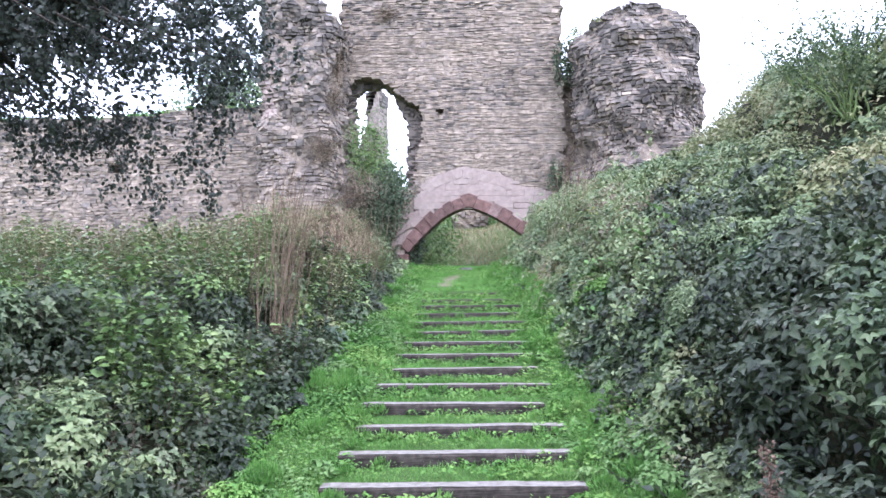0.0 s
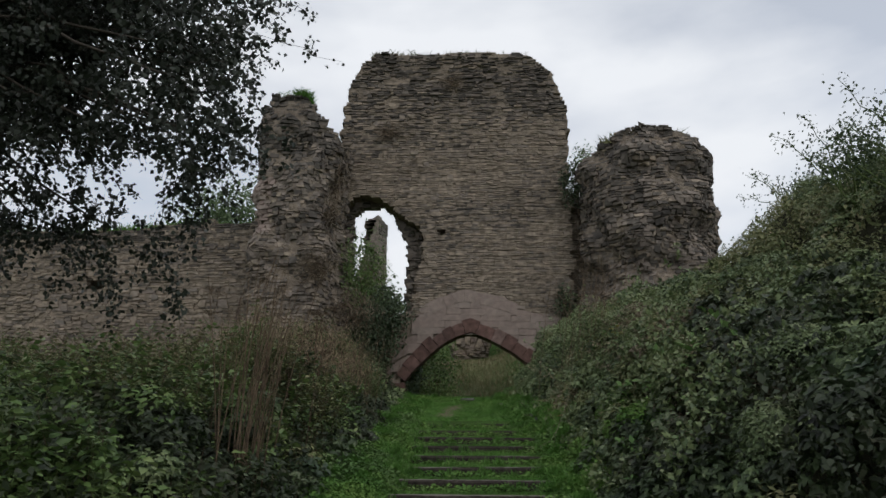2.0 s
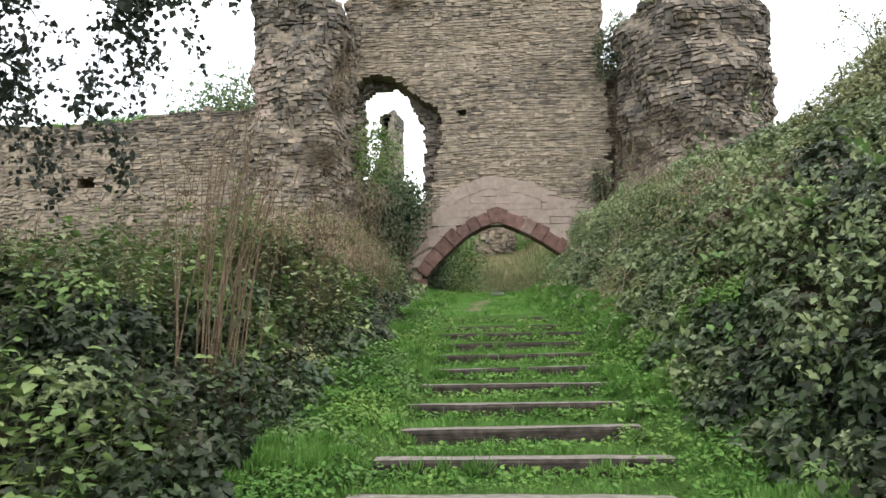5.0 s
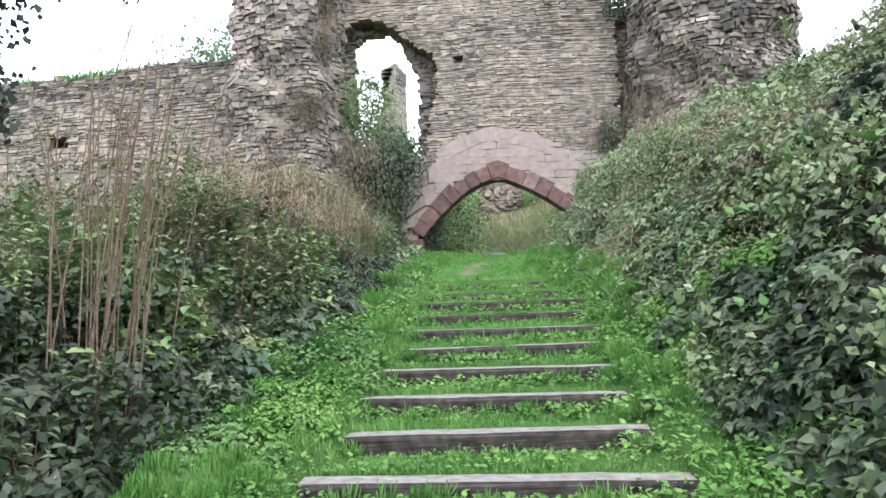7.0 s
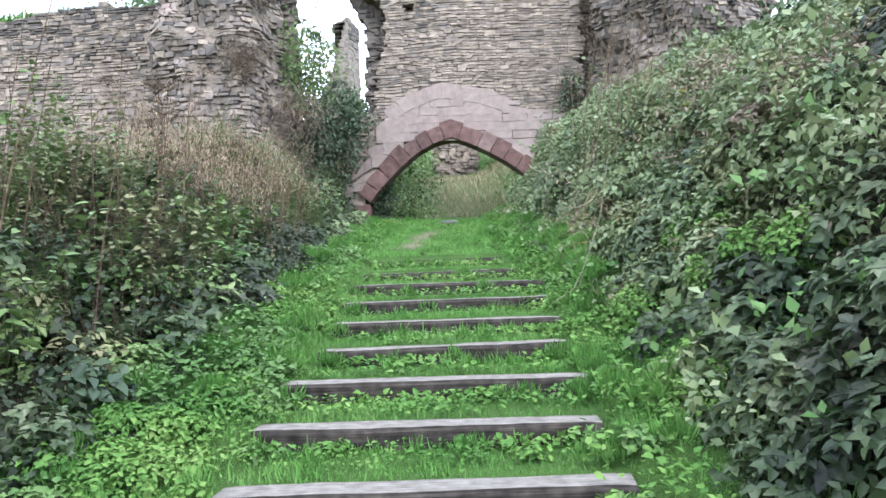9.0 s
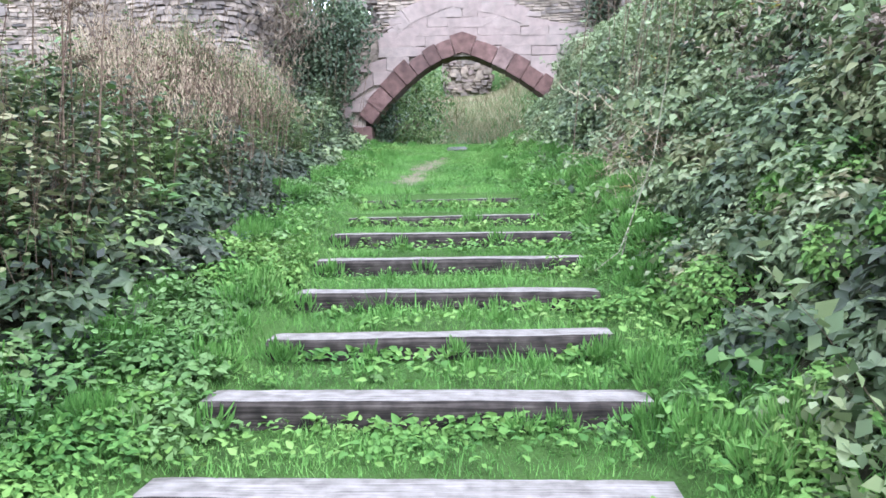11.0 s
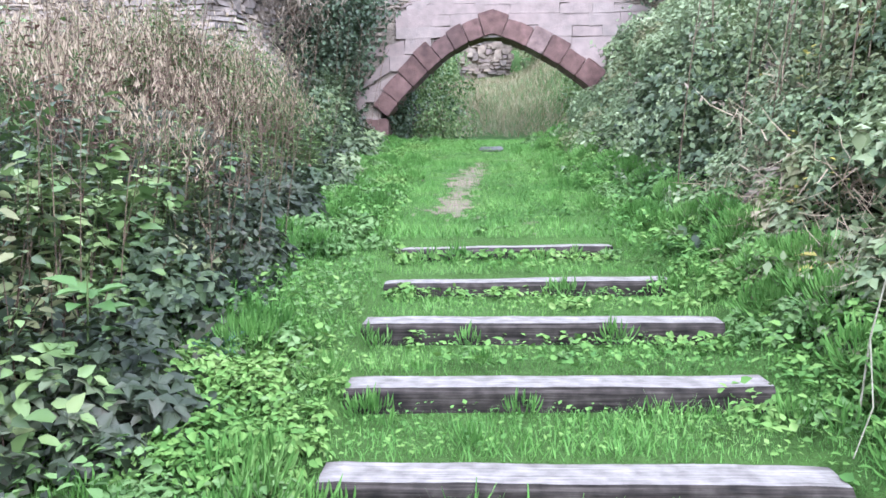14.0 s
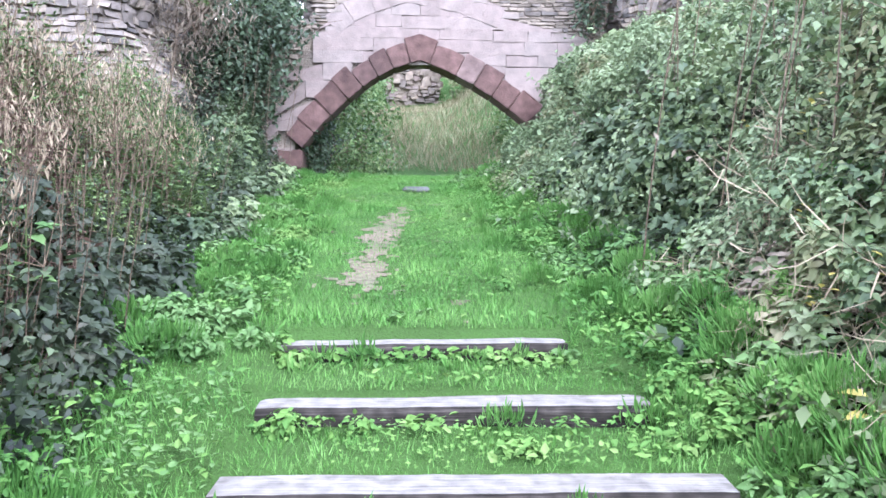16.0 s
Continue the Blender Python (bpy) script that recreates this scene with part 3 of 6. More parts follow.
# red ring of the gate
def wedge_mesh(name, x0, x1, deep, low, y0, y1, mat, seed, worn_edge=0.012):
    """A ring stone whose underside follows low(x), its ends cut square to the curve."""
    rnd = random.Random(seed)
    cols = []
    for x in (x0, GATE_X if x0 < GATE_X < x1 else (x0 + x1) / 2, x1):
        e = 0.14
        a, b = (max(x - e, GATE_X), x + e) if x > GATE_X else (x - e, min(x + e, GATE_X))
        a, b = max(a, GATE_X - 1.84), min(b, GATE_X + 1.84)
        slope = 0.0 if abs(x - GATE_X) < 0.01 else (low(b) - low(a)) / (b - a)
        n = np.array([-slope, 1.0]) / math.hypot(slope, 1)
        d = deep + rnd.uniform(-0.015, 0.015)
        cols.append(((x, low(x)), (x + n[0] * d, low(x) + n[1] * d)))
    bm = bmesh.new()
    ring = [cols[0][0], cols[1][0], cols[2][0], cols[2][1], cols[1][1], cols[0][1]]
    front = [bm.verts.new((x, y0 + rnd.uniform(-0.008, 0.008), z)) for x, z in ring]
    rear = [bm.verts.new((x, y1, z)) for x, z in ring]
    bm.faces.new(front)
    bm.faces.new(rear[::-1])
    for k in range(6):
        bm.faces.new((front[k], rear[k], rear[(k + 1) % 6], front[(k + 1) % 6]))
    bmesh.ops.recalc_face_normals(bm, faces=bm.faces[:])
    bmesh.ops.bevel(bm, geom=bm.edges[:], offset=worn_edge, segments=2, affect="EDGES")
    me = bpy.data.meshes.new(name)
    bm.to_mesh(me)
    bm.free()
    me.materials.append(mat)
    return me


def build_ring():
    rnd = random.Random(4)
    left = [0.15, 0.42, 0.66, 0.9, 1.13, 1.4, 1.66, 1.855]
    right = [0.15, 0.56, 0.84, 1.13, 1.4, 1.7]
    for side, cuts in ((-1, left), (1, right)):
        for k, (a, b) in enumerate(zip(cuts[:-1], cuts[1:])):
            lo, hi = sorted((GATE_X + side * (a + 0.003), GATE_X + side * (b - 0.003)))
            pale = side > 0 and k == 1
            part("voussoir", wedge_mesh("voussoir", lo, hi, rnd.uniform(0.3, 0.42), gate_curve, KEEP_Y - 0.05 - rnd.uniform(0, 0.02), KEEP_Y + 0.5, PALERED if pale else REDSTONE, k * 2 + side), gatehouse, "pale pink arch stone" if pale else "")
    part("keystone", wedge_mesh("keystone", GATE_X - 0.147, GATE_X + 0.147, 0.4, gate_curve, KEEP_Y - 0.065, KEEP_Y + 0.5, REDSTONE, 40), gatehouse, "red sandstone keystone of the pointed arch")
    # pale relieving ring along the top of the dressed stone
    cuts = [-1.2, -0.95, -0.62, -0.38, -0.1, 0.2, 0.44, 0.7, 1.02, 1.3]
    low = lambda x: ash_top(x) - 0.33
    for k, (a, b) in enumerate(zip(cuts[:-1], cuts[1:])):
        part("relieving_stone", wedge_mesh("relieving_stone", a + 0.002, b - 0.002, rnd.uniform(0.29, 0.36), low, KEEP_Y - 0.017 - rnd.uniform(0, 0.006), KEEP_Y + 0.2, ASHLAR, 60 + k, 0.004), gatehouse)


build_ring()


def jamb(x, w, z0, z1, y0=KEEP_Y - 0.03, y1=KEEP_Y + 0.9):
    bm = bmesh.new()
    bmesh.ops.create_cube(bm, size=1, matrix=Matrix.LocRotScale((x, (y0 + y1) / 2, (z0 + z1) / 2), None, (w, y1 - y0, z1 - z0)))
    bmesh.ops.bevel(bm, geom=bm.edges[:], offset=0.02, segments=2, affect="EDGES")
    for v in bm.verts:
        v.co += Vector((0.02, 0.02, 0.01)) * noise.noise(v.co * 3.0)
    me = bpy.data.meshes.new("jamb_stone")
    bm.to_mesh(me)
    bm.free()
    me.materials.append(REDSTONE)
    return me


for side, x in ((-1, -1.98), (1, 2.18)):
    z = 2.9
    for h in (0.34, 0.28, 0.3):
        part("jamb_stone", jamb(x + 0.03 * math.sin(z * 9), 0.4, z, z + h - 0.01), gatehouse)
        z += h

# the buttress beside the breach: a front, then a face that turns back to the wall
def butt_lean(u, z):
    low = max(7.8 - z, 0)
    return 0.1 * low + 0.2 * float(vnoise(u * 1.3 + 4, z * 1.1)) + 0.12 * float(vnoise(u * 3.7, z * 2.9 + 9))


butt_plan = Plan([(-5.9, 23.0), (-5.9, 21.75), (-5.75, 21.6), (-4.15, 21.6), (-3.95, 21.8), (-3.55, 23.25)])


def in_buttress(u, z):
    x = np.interp(u, butt_plan.u, butt_plan.p[:, 0])
    jag = 0.1 * float(vnoise(x * 3.1 + 9, z * 3.3)) + 0.07 * float(vnoise(x * 8, z * 7))
    top = np.interp(x, [-5.9, -5.6, -5.1, -4.6, -4.2, -3.9, -3.55], [11.6, 12.05, 12.1, 11.9, 11.4, 10.85, 10.6])
    return z < top + 1.3 * jag and u > 0.03 + 0.5 * abs(jag)


buttress = thing("ruined_buttress", (-4.8, 22.4, 3.2), "broken rubble buttress with a reddish quoin and grassy top", "ruin", "", "structure")
part("wall_core", core_mesh("buttress_core", butt_plan, 2.8, 11.8, lambda u, z: in_buttress(u, z + 0.1), 0.9, MORTAR, lean=butt_lean, inset=0.05), buttress)
butt_stones = lay(butt_plan, 3.0, 11.9, in_buttress, course=(0.05, 0.13), length=(0.07, 0.24), rough=0.05, skew=0.22, seed=12, lean=butt_lean, wave=0.16, gaps=0.05, joint=0.003)
butt_pick = random.Random(8)
butt_near, butt_stones = split_near(butt_stones, 250)
part("stonework", stones_mesh("buttress_stonework", butt_stones, [GREY, DARKSTONE, TAN, ASHLAR], lambda s: 3 if s[1] < 1.75 and 7.6 < s[2] < 9.3 else 1 if butt_pick.random() < np.interp(s[2], [6, 9, 10, 11.5], [0.12, 0.25, 0.6, 0.85]) else 2 if butt_pick.random() < 0.25 else 0), buttress, "rough grey and tan rubble", "stuff")

# the round turret stump on the bank
turret_plan = Plan([(5.1 - 1.85 * math.cos(a) + 0.05, 23.0 - 1.95 * math.sin(a)) for a in np.linspace(-0.15, math.pi + 0.3, 40)])


def turret_lean(u, z):
    over = np.interp(z, [4, 6.5, 7.5, 9, 9.8, 10.5], [0.05, -0.12, -0.05, 0.1, 0.05, -0.2])
    return over + 0.2 * float(vnoise(u * 1.1, z * 1.2)) + 0.13 * float(vnoise(u * 3.3, z * 2.7)) + (-0.25 * max(0, 1 - abs(z - 7.0) / 0.5) * max(0, 1 - abs(u - 1.9) / 0.7))


def in_turret(u, z):
    x = np.interp(u, turret_plan.u, turret_plan.p[:, 0])
    jag = 0.1 * float(vnoise(u * 3 + 2, z * 3)) + 0.05 * float(vnoise(u * 8, z * 8))
    return z < np.interp(x, [3.2, 3.5, 4.0, 4.7, 5.6, 6.4, 6.8, 7.0], [9.7, 10.2, 10.5, 10.75, 10.75, 10.45, 10.1, 9.6]) + jag


turret = thing("ruined_turret", (5.0, 23.0, 5.5), "rounded stump of a rubble turret, overgrown at its foot", "ruin", "", "structure")
part("wall_core", core_mesh("turret_core", turret_plan, 3.5, 10.6, lambda u, z: in_turret(u, z + 0.1), 1.3, MORTAR, lean=turret_lean, inset=0.05), turret)
turret_stones = lay(turret_plan, 4.0, 10.7, in_turret, course=(0.05, 0.13), length=(0.07, 0.24), rough=0.05, skew=0.22, seed=21, lean=turret_lean, wave=0.16, gaps=0.05, joint=0.003)
turret_pick = random.Random(9)
turret_near, turret_stones = split_near(turret_stones, 250, 5.8)
part("stonework", stones_mesh("turret_stonework", turret_stones, [GREY, DARKSTONE, TAN], lambda s: 1 if turret_pick.random() < np.interp(s[2], [6, 8.5, 10.5], [0.1, 0.45, 0.8]) else 2 if turret_pick.random() < 0.2 else 0), turret, "rough grey rubble", "stuff")

# low link between keep and turret
link_plan = Plan([(2.7, 23.75), (3.9, 23.75)])
link = thing("link_wall", (3.3, 23.7, 4), "broken rubble between gatehouse and turret", "ruin", "", "structure")
in_link = lambda u, z: z < 9.9 - 0.6 * u + 0.2 * float(vnoise(u * 4, z * 4))
part("wall_core", core_mesh("link_core", link_plan, 3.5, 9.8, in_link, 0.9, MORTAR), link)
part("stonework", stones_mesh("link_stonework", lay(link_plan, 4.0, 9.9, in_link, course=(0.06, 0.12), length=(0.12, 0.35), rough=0.06, seed=31), [GREY, DARKSTONE], lambda s: 1 if s[2] > 9 else 0), link, "dark rubble", "stuff")

# curtain wall
curtain_plan = Plan([(-19.0, 22.9), (-12, 22.75), (-5.5, 22.6)])
CX = -19.0


def in_curtain(u, z):
    x = u + CX
    hole = abs(x + 10.75) < 0.17 and abs(z - 6.5) < 0.16
    return z < np.interp(x, [-19, -13, -11.4, -9.5, -8, -6, -5.5], [8.1, 8.2, 8.1, 8.2, 8.4, 8.4, 8.45]) + 0.06 * float(vnoise(x * 2, 3)) and not hole


curtain = thing("curtain_wall", (-11, 22.8, 3.2), "long curtain wall of tan rubble with turf along its top", "ruin", "", "structure")
part("wall_core", core_mesh("curtain_core", curtain_plan, 2.4, 8.35, in_curtain, 1.2, MORTAR, row=0.16), curtain)
curtain_pick = random.Random(6)
curtain_near, curtain_stones = split_near(lay(curtain_plan, 3.4, 8.4, in_curtain, course=(0.04, 0.1), length=(0.08, 0.32), rough=0.03, seed=41, wave=0.12, skew=0.2), 280, 5.0, 7.0)
part("stonework", stones_mesh("curtain_stonework", curtain_stones, [TAN, GREY, DARKSTONE], lambda s: 2 if curtain_pick.random() < np.interp(s[2], [6.8, 7.6, 8.2], [0.04, 0.3, 0.75]) else 1 if curtain_pick.random() < 0.25 else 0), curtain, "tan rubble courses", "stuff")

# ruins behind: the wall seen under the gate and the tower fragment seen through the breach
back_plan = Plan([(-1.15, 35), (1.15, 35.3)])
back = thing("inner_wall_fragment", (0, 35, 4.5), "pale rubble wall fragment beyond the gate", "ruin", "", "structure")
in_back = lambda u, z: z < 8.6 + 0.3 * float(vnoise(u * 2, z)) and 0.3 + 0.2 * float(vnoise(z * 1.7, 2)) < u < 2.1 + 0.2 * float(vnoise(z * 1.9, 8))
part("wall_core", core_mesh("back_core", back_plan, 3.6, 8.6, in_back, 0.9, MORTAR, row=0.2), back)
part("stonework", stones_mesh("back_stonework", lay(back_plan, 3.8, 8.6, in_back, course=(0.06, 0.15), length=(0.1, 0.32), rough=0.13, skew=0.25, wave=0.15, seed=51), [TAN, GREY, ASHLAR], lambda s: 2 if curtain_pick.random() < 0.35 else 1 if curtain_pick.random() < 0.3 else 0), back, "pale broken rubble", "stuff")
tower_plan = Plan([(-9.45, 48), (-5.8, 47.6), (-5.35, 49.0)])
tower = thing("tower_fragment", (-7, 48, 5), "tall grey tower fragment beyond the breach", "ruin", "", "structure")


def in_tower(u, z):
    return z < np.interp(u, [0, 2.2, 2.9, 3.3, 3.66, 5.2], [10.0, 12.6, 14.6, 16.0, 16.7, 16.5]) + 0.12 * float(vnoise(u * 4, z * 3))


part("wall_core", core_mesh("tower_core", tower_plan, 4, 16.6, in_tower, 1.0, GREY, row=0.25), tower)
part("stonework", stones_mesh("tower_stonework", lay(tower_plan, 8, 16.6, in_tower, course=(0.14, 0.24), length=(0.3, 0.8), rough=0.04, seed=61), [GREY, DARKSTONE], lambda s: 1 if s[2] > 15.5 else 0), tower, "grey rubble", "stuff")


# ---- timber steps ----
def build_steps():
    rnd = random.Random(2)
    for k in range(1, STEPS + 1):
        x0, x1 = STEP_X0[k - 1], STEP_X1[k - 1]
        y, z = TOP_Y - (k - 1) * STEP_RUN, TOP_Z - (k - 1) * STEP_RISE - (0.025 if k < 3 else 0)
        bm = bmesh.new()
        n = 26
        rows = []
        prof = [(0.0, -0.2), (0.0, -0.024), (0.016, 0.0), (0.19, 0.004), (0.2, -0.012), (0.2, -0.2)]
        tilt = rnd.uniform(-0.02, 0.02)
        slope = rnd.uniform(-0.008, 0.008)
        off = rnd.uniform(0, 50)
        for i in range(n + 1):
            s = i / n
            x = x0 + (x1 - x0) * s
            wob = [0.009 * noise.noise((x * 2.2 + off, p * 3.0, 0.0)) + 0.0045 * noise.noise((x * 9 + off, p * 3.0, 4.0)) for p in range(6)]
            endcut = 0.01 * (i in (0, n))
            rows.append([bm.verts.new((x + (0.02 * noise.noise((p * 2.0, off, 0.0)) if endcut else 0), y + py + tilt * (s - 0.5) + wob[p], z + pz - (endcut * 0.3 if pz > -0.1 else 0) + slope * (s - 0.5) * 2 + 0.7 * wob[5 - p])) for p, (py, pz) in enumerate(prof)])
        for a, b in zip(rows[:-1], rows[1:]):
            for p in range(5):
                f = bm.faces.new((a[p], b[p], b[p + 1], a[p + 1]))
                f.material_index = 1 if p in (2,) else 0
        bm.faces.new(rows[0])
        bm.faces.new(rows[-1][::-1])
        bmesh.ops.recalc_face_normals(bm, faces=bm.faces[:])
        c = Vector(((x0 + x1) / 2, y, z))
        bmesh.ops.translate(bm, verts=bm.verts[:], vec=-c)
        me = bpy.data.meshes.new("timber_step")
        bm.to_mesh(me)
        bm.free()
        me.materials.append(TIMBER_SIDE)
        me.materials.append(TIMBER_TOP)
        ob = new("timber_step", me)
        ob.matrix_basis = Matrix.Translation(c)
        tagged(ob, "weathered grey timber sleeper set as a step in turf", "step", "timber steps up the slope")


build_steps()


# ---- turf and low weeds ----
def on_timber(x, y):
    p = np.mod(y - TOP_Y, STEP_RUN)
    k = np.floor((y - TOP_Y) / STEP_RUN + 1e-6)
    i = np.clip(-k, 0, STEPS - 1).astype(int)
    return (p < 0.2) & (k > -STEPS) & (k <= 0) & (x > STEP_X0[i]) & (x < STEP_X1[i])


def worn(x, y):
    """Where feet have bared the upper path."""
    c = np.interp(y, [14.9, 16, 18, 21], [-0.2, -0.38, -0.32, 0.0])
    return np.exp(-((x - c) / 0.17) ** 2) * ease((y - 15.3) / 0.8) * ease((20 - y) / 2.0)


def turf_z(x, y):
    """Where plants root: as the ground, but level up to the timbers' backs."""
    p = np.mod(y - TOP_Y, STEP_RUN) / STEP_RUN
    k = np.floor((y - TOP_Y) / STEP_RUN + 1e-6)
    i = np.clip(-k, 0, STEPS - 1).astype(int)
    lost = (p > 0.2 / STEP_RUN - 0.02) & (p < 0.285) & (k <= 0) & (k > -STEPS) & (x > STEP_X0[i] - 0.05) & (x < STEP_X1[i] + 0.05)
    return ground_z(x, y) + 0.06 * lost


def build_turf(n, y0, y1, big, label):
    y = RNG.uniform(y0, y1, n)
    l, r = left_edge(y) - 0.4, right_edge(y) + 0.15
    x = l + (r - l) * RNG.random(n)
    keep = ~on_timber(x, y) & (RNG.random(n) > 0.62 * worn(x, y)) & (RNG.random(n) > 0.25 * (vnoise(x * 2, y * 2) > 0.45))
    x, y = x[keep], y[keep]
    edge = ease(np.maximum(left_edge(y) + 0.35 - x, x - right_edge(y) + 0.35) / 0.5)
    z = turf_z(x, y) - 0.004
    h = (0.015 + 0.03 * RNG.random(len(x)) ** 2) * (1 + 0.4 * vnoise(x * 1.8, y * 1.8) + 0.75 * np.maximum(vnoise(x * 4.7, y * 4.7), 0)) + edge * 0.06 * RNG.random(len(x))
    back = np.exp(-((np.mod(y - TOP_Y, STEP_RUN) - (STEP_RUN - 0.03)) / 0.05) ** 2) * (y < TOP_Y)
    h = h * (1 + back * (1.6 * np.maximum(vnoise(x * 3.1, np.floor((y - TOP_Y) / STEP_RUN) * 7.3), -0.25)))
    az = RNG.uniform(0, 2 * np.pi, len(x))
    lean = RNG.uniform(0.1, 0.75, len(x))
    along = np.stack([np.cos(az) * lean, np.sin(az) * lean, np.ones(len(x))], -1)
    up = np.stack([np.cos(az), np.sin(az), np.full(len(x), 0.2)], -1)
    me = leaf_mesh("turf", np.stack([x, y, z], -1), along, up, h * big, GRASS, TURF, TURF_Q, RNG.uniform(0.07, 0.13, len(x)))
    tagged(new("grass", me), label, "grass", "", "stuff")


build_turf(320000, 4.4, 25.5, 1.15, "bright green short grass over the steps and path")


def flat_leaves(name, label, n, box, size, mat, patch, height=(0.02, 0.07), cover=0.0, category="weeds"):
    x, y = RNG.uniform(box[0], box[1], n), RNG.uniform(box[2], box[3], n)
    keep = (vnoise(x * patch + 31, y * patch + 7) > cover) & ~on_timber(x, y) & (worn(x, y) < 0.3)
    keep &= (x > left_edge(y) - 0.35) & (x < right_edge(y) + 0.3)
    x, y = x[keep], y[keep]
    m = len(x)
    az = RNG.uniform(0, 2 * np.pi, m)
    at = np.stack([x, y, turf_z(x, y) + RNG.uniform(*height, m)], -1)
    along = np.stack([np.cos(az), np.sin(az), RNG.uniform(-0.1, 0.75, m)], -1)
    up = np.stack([RNG.normal(0, 0.3, m), RNG.normal(-0.15, 0.3, m), np.ones(m)], -1)
    tagged(new(name, leaf_mesh(name, at, along, up, RNG.uniform(*size, m), mat, LEAF, LEAF_Q, RNG.uniform(0.7, 1.25, m), n > 30000)), label, category, "", "stuff")


flat_leaves("clover", "small clover and creeping weeds in the turf", 45000, (-2.0, 1.7, 5, 24), (0.014, 0.032), CLOVER, 1.4, (0.02, 0.06), -0.05)
flat_leaves("dock_leaves", "broad fresh leaves along the verge", 5000, (-2.0, -0.75, 6, 15), (0.018, 0.042), PALE, 1.1, (0.04, 0.14), 0.0)
flat_leaves("plantain_leaves", "broad-leaved weeds between the timbers", 5500, (-0.9, 1.3, 6, 15), (0.028, 0.06), CLOVER, 1.7, (0.03, 0.07), 0.05)
flat_leaves("verge_herbs", "dense green herbs at the foot of the bank", 8000, (0.8, 1.9, 6, 23), (0.024, 0.06), CLOVER, 1.2, (0.03, 0.16), -0.2)
flat_leaves("left_herbs", "dense green herbs beside the path", 6000, (-1.7, -0.75, 6, 23), (0.02, 0.055), CLOVER, 1.1, (0.03, 0.13), -0.1)


def riser_tufts():
    """Small leaves and tufts that lean on the risers."""
    n = 3600
    k = RNG.integers(0, STEPS, n)
    x = STEP_X0[k] + (STEP_X1[k] - STEP_X0[k]) * RNG.random(n)
    y = TOP_Y - k * STEP_RUN - 0.015 - 0.07 * RNG.random(n)
    keep = vnoise(x * 2.3 + 3, k * 5.7) > 0.1
    x, y = x[keep], y[keep]
    m = len(x)
    at = np.stack([x, y, ground_z(x, y) + 0.01 + 0.05 * RNG.random(m)], -1)
    az = RNG.uniform(0, 2 * np.pi, m)
    along = np.stack([np.cos(az), 0.6 * np.sin(az) - 0.2, RNG.uniform(-0.1, 0.8, m)], -1)
    me = leaf_mesh("riser_weeds", at, along, np.array([0, -0.6, 0.8]) + 0.4 * RNG.normal(size=(m, 3)), RNG.uniform(0.02, 0.06, m), CLOVER)
    tagged(new("riser_weeds", me), "small green leaves growing against the timber risers", "weeds", "", "stuff")


riser_tufts()
flat_leaves("dock_patch", "patch of broad pale dock leaves at the verge", 2600, (-2.1, -1.15, 10.0, 11.9), (0.028, 0.062), PALE, 0.3, (0.04, 0.24), -0.8)


def build_bare_earth():
    """The trodden strip of the upper path, with a ragged outline."""
    gx, gy = np.arange(-0.95, 0.4, 0.025), np.arange(15.0, 20.4, 0.035)
    xx, yy = np.meshgrid(gx, gy, indexing="ij")
    w = worn(xx, yy) + 0.22 * vnoise(xx * 5, yy * 3) + 0.6 * vnoise(xx * 17, yy * 13)
    v = np.stack([xx, yy, ground_z(xx, yy) + 0.006], -1).reshape(-1, 3)
    i, j = np.meshgrid(np.arange(len(gx) - 1), np.arange(len(gy) - 1), indexing="ij")
    ok = w[:-1, :-1] > 0.56
    a = (i * len(gy) + j)[ok]
    q = np.stack([a, a + len(gy), a + len(gy) + 1, a + 1], -1)
    tagged(new("bare_earth", quad_mesh("bare_earth", v, q, [BARE])), "trodden bare earth along the upper path", "path", "", "structure")


build_bare_earth()


# ---- leafy mounds ----
LEAF_KINDS = {
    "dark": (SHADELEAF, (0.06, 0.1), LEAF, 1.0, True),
    "bramble": (BRAMBLE, (0.05, 0.09), LEAF, 1.05, True),
    "hedge": (HEDGE, (0.04, 0.075), LEAF, 1.05, True),
    "broad": (BLUELEAF, (0.06, 0.1), LEAF, 1.1, False),
    "shrub": (BANKLEAF, (0.03, 0.055), LEAF, 0.85, False),
    "olive": (OLIVE, (0.04, 0.08), SLIM, 1.3, False),
    "nettle": (NETTLE, (0.05, 0.09), SLIM, 1.7, False),
    "dry": (DRYLEAF, (0.03, 0.07), SLIM, 1.2, False),
    "herb": (CLOVER, (0.02, 0.05), LEAF, 1.0, False),
    "pale": (PALE, (0.025, 0.065), LEAF, 0.95, False),
    "tuft": (GRASS, (0.04, 0.09), SLIM, 0.22, False),
}


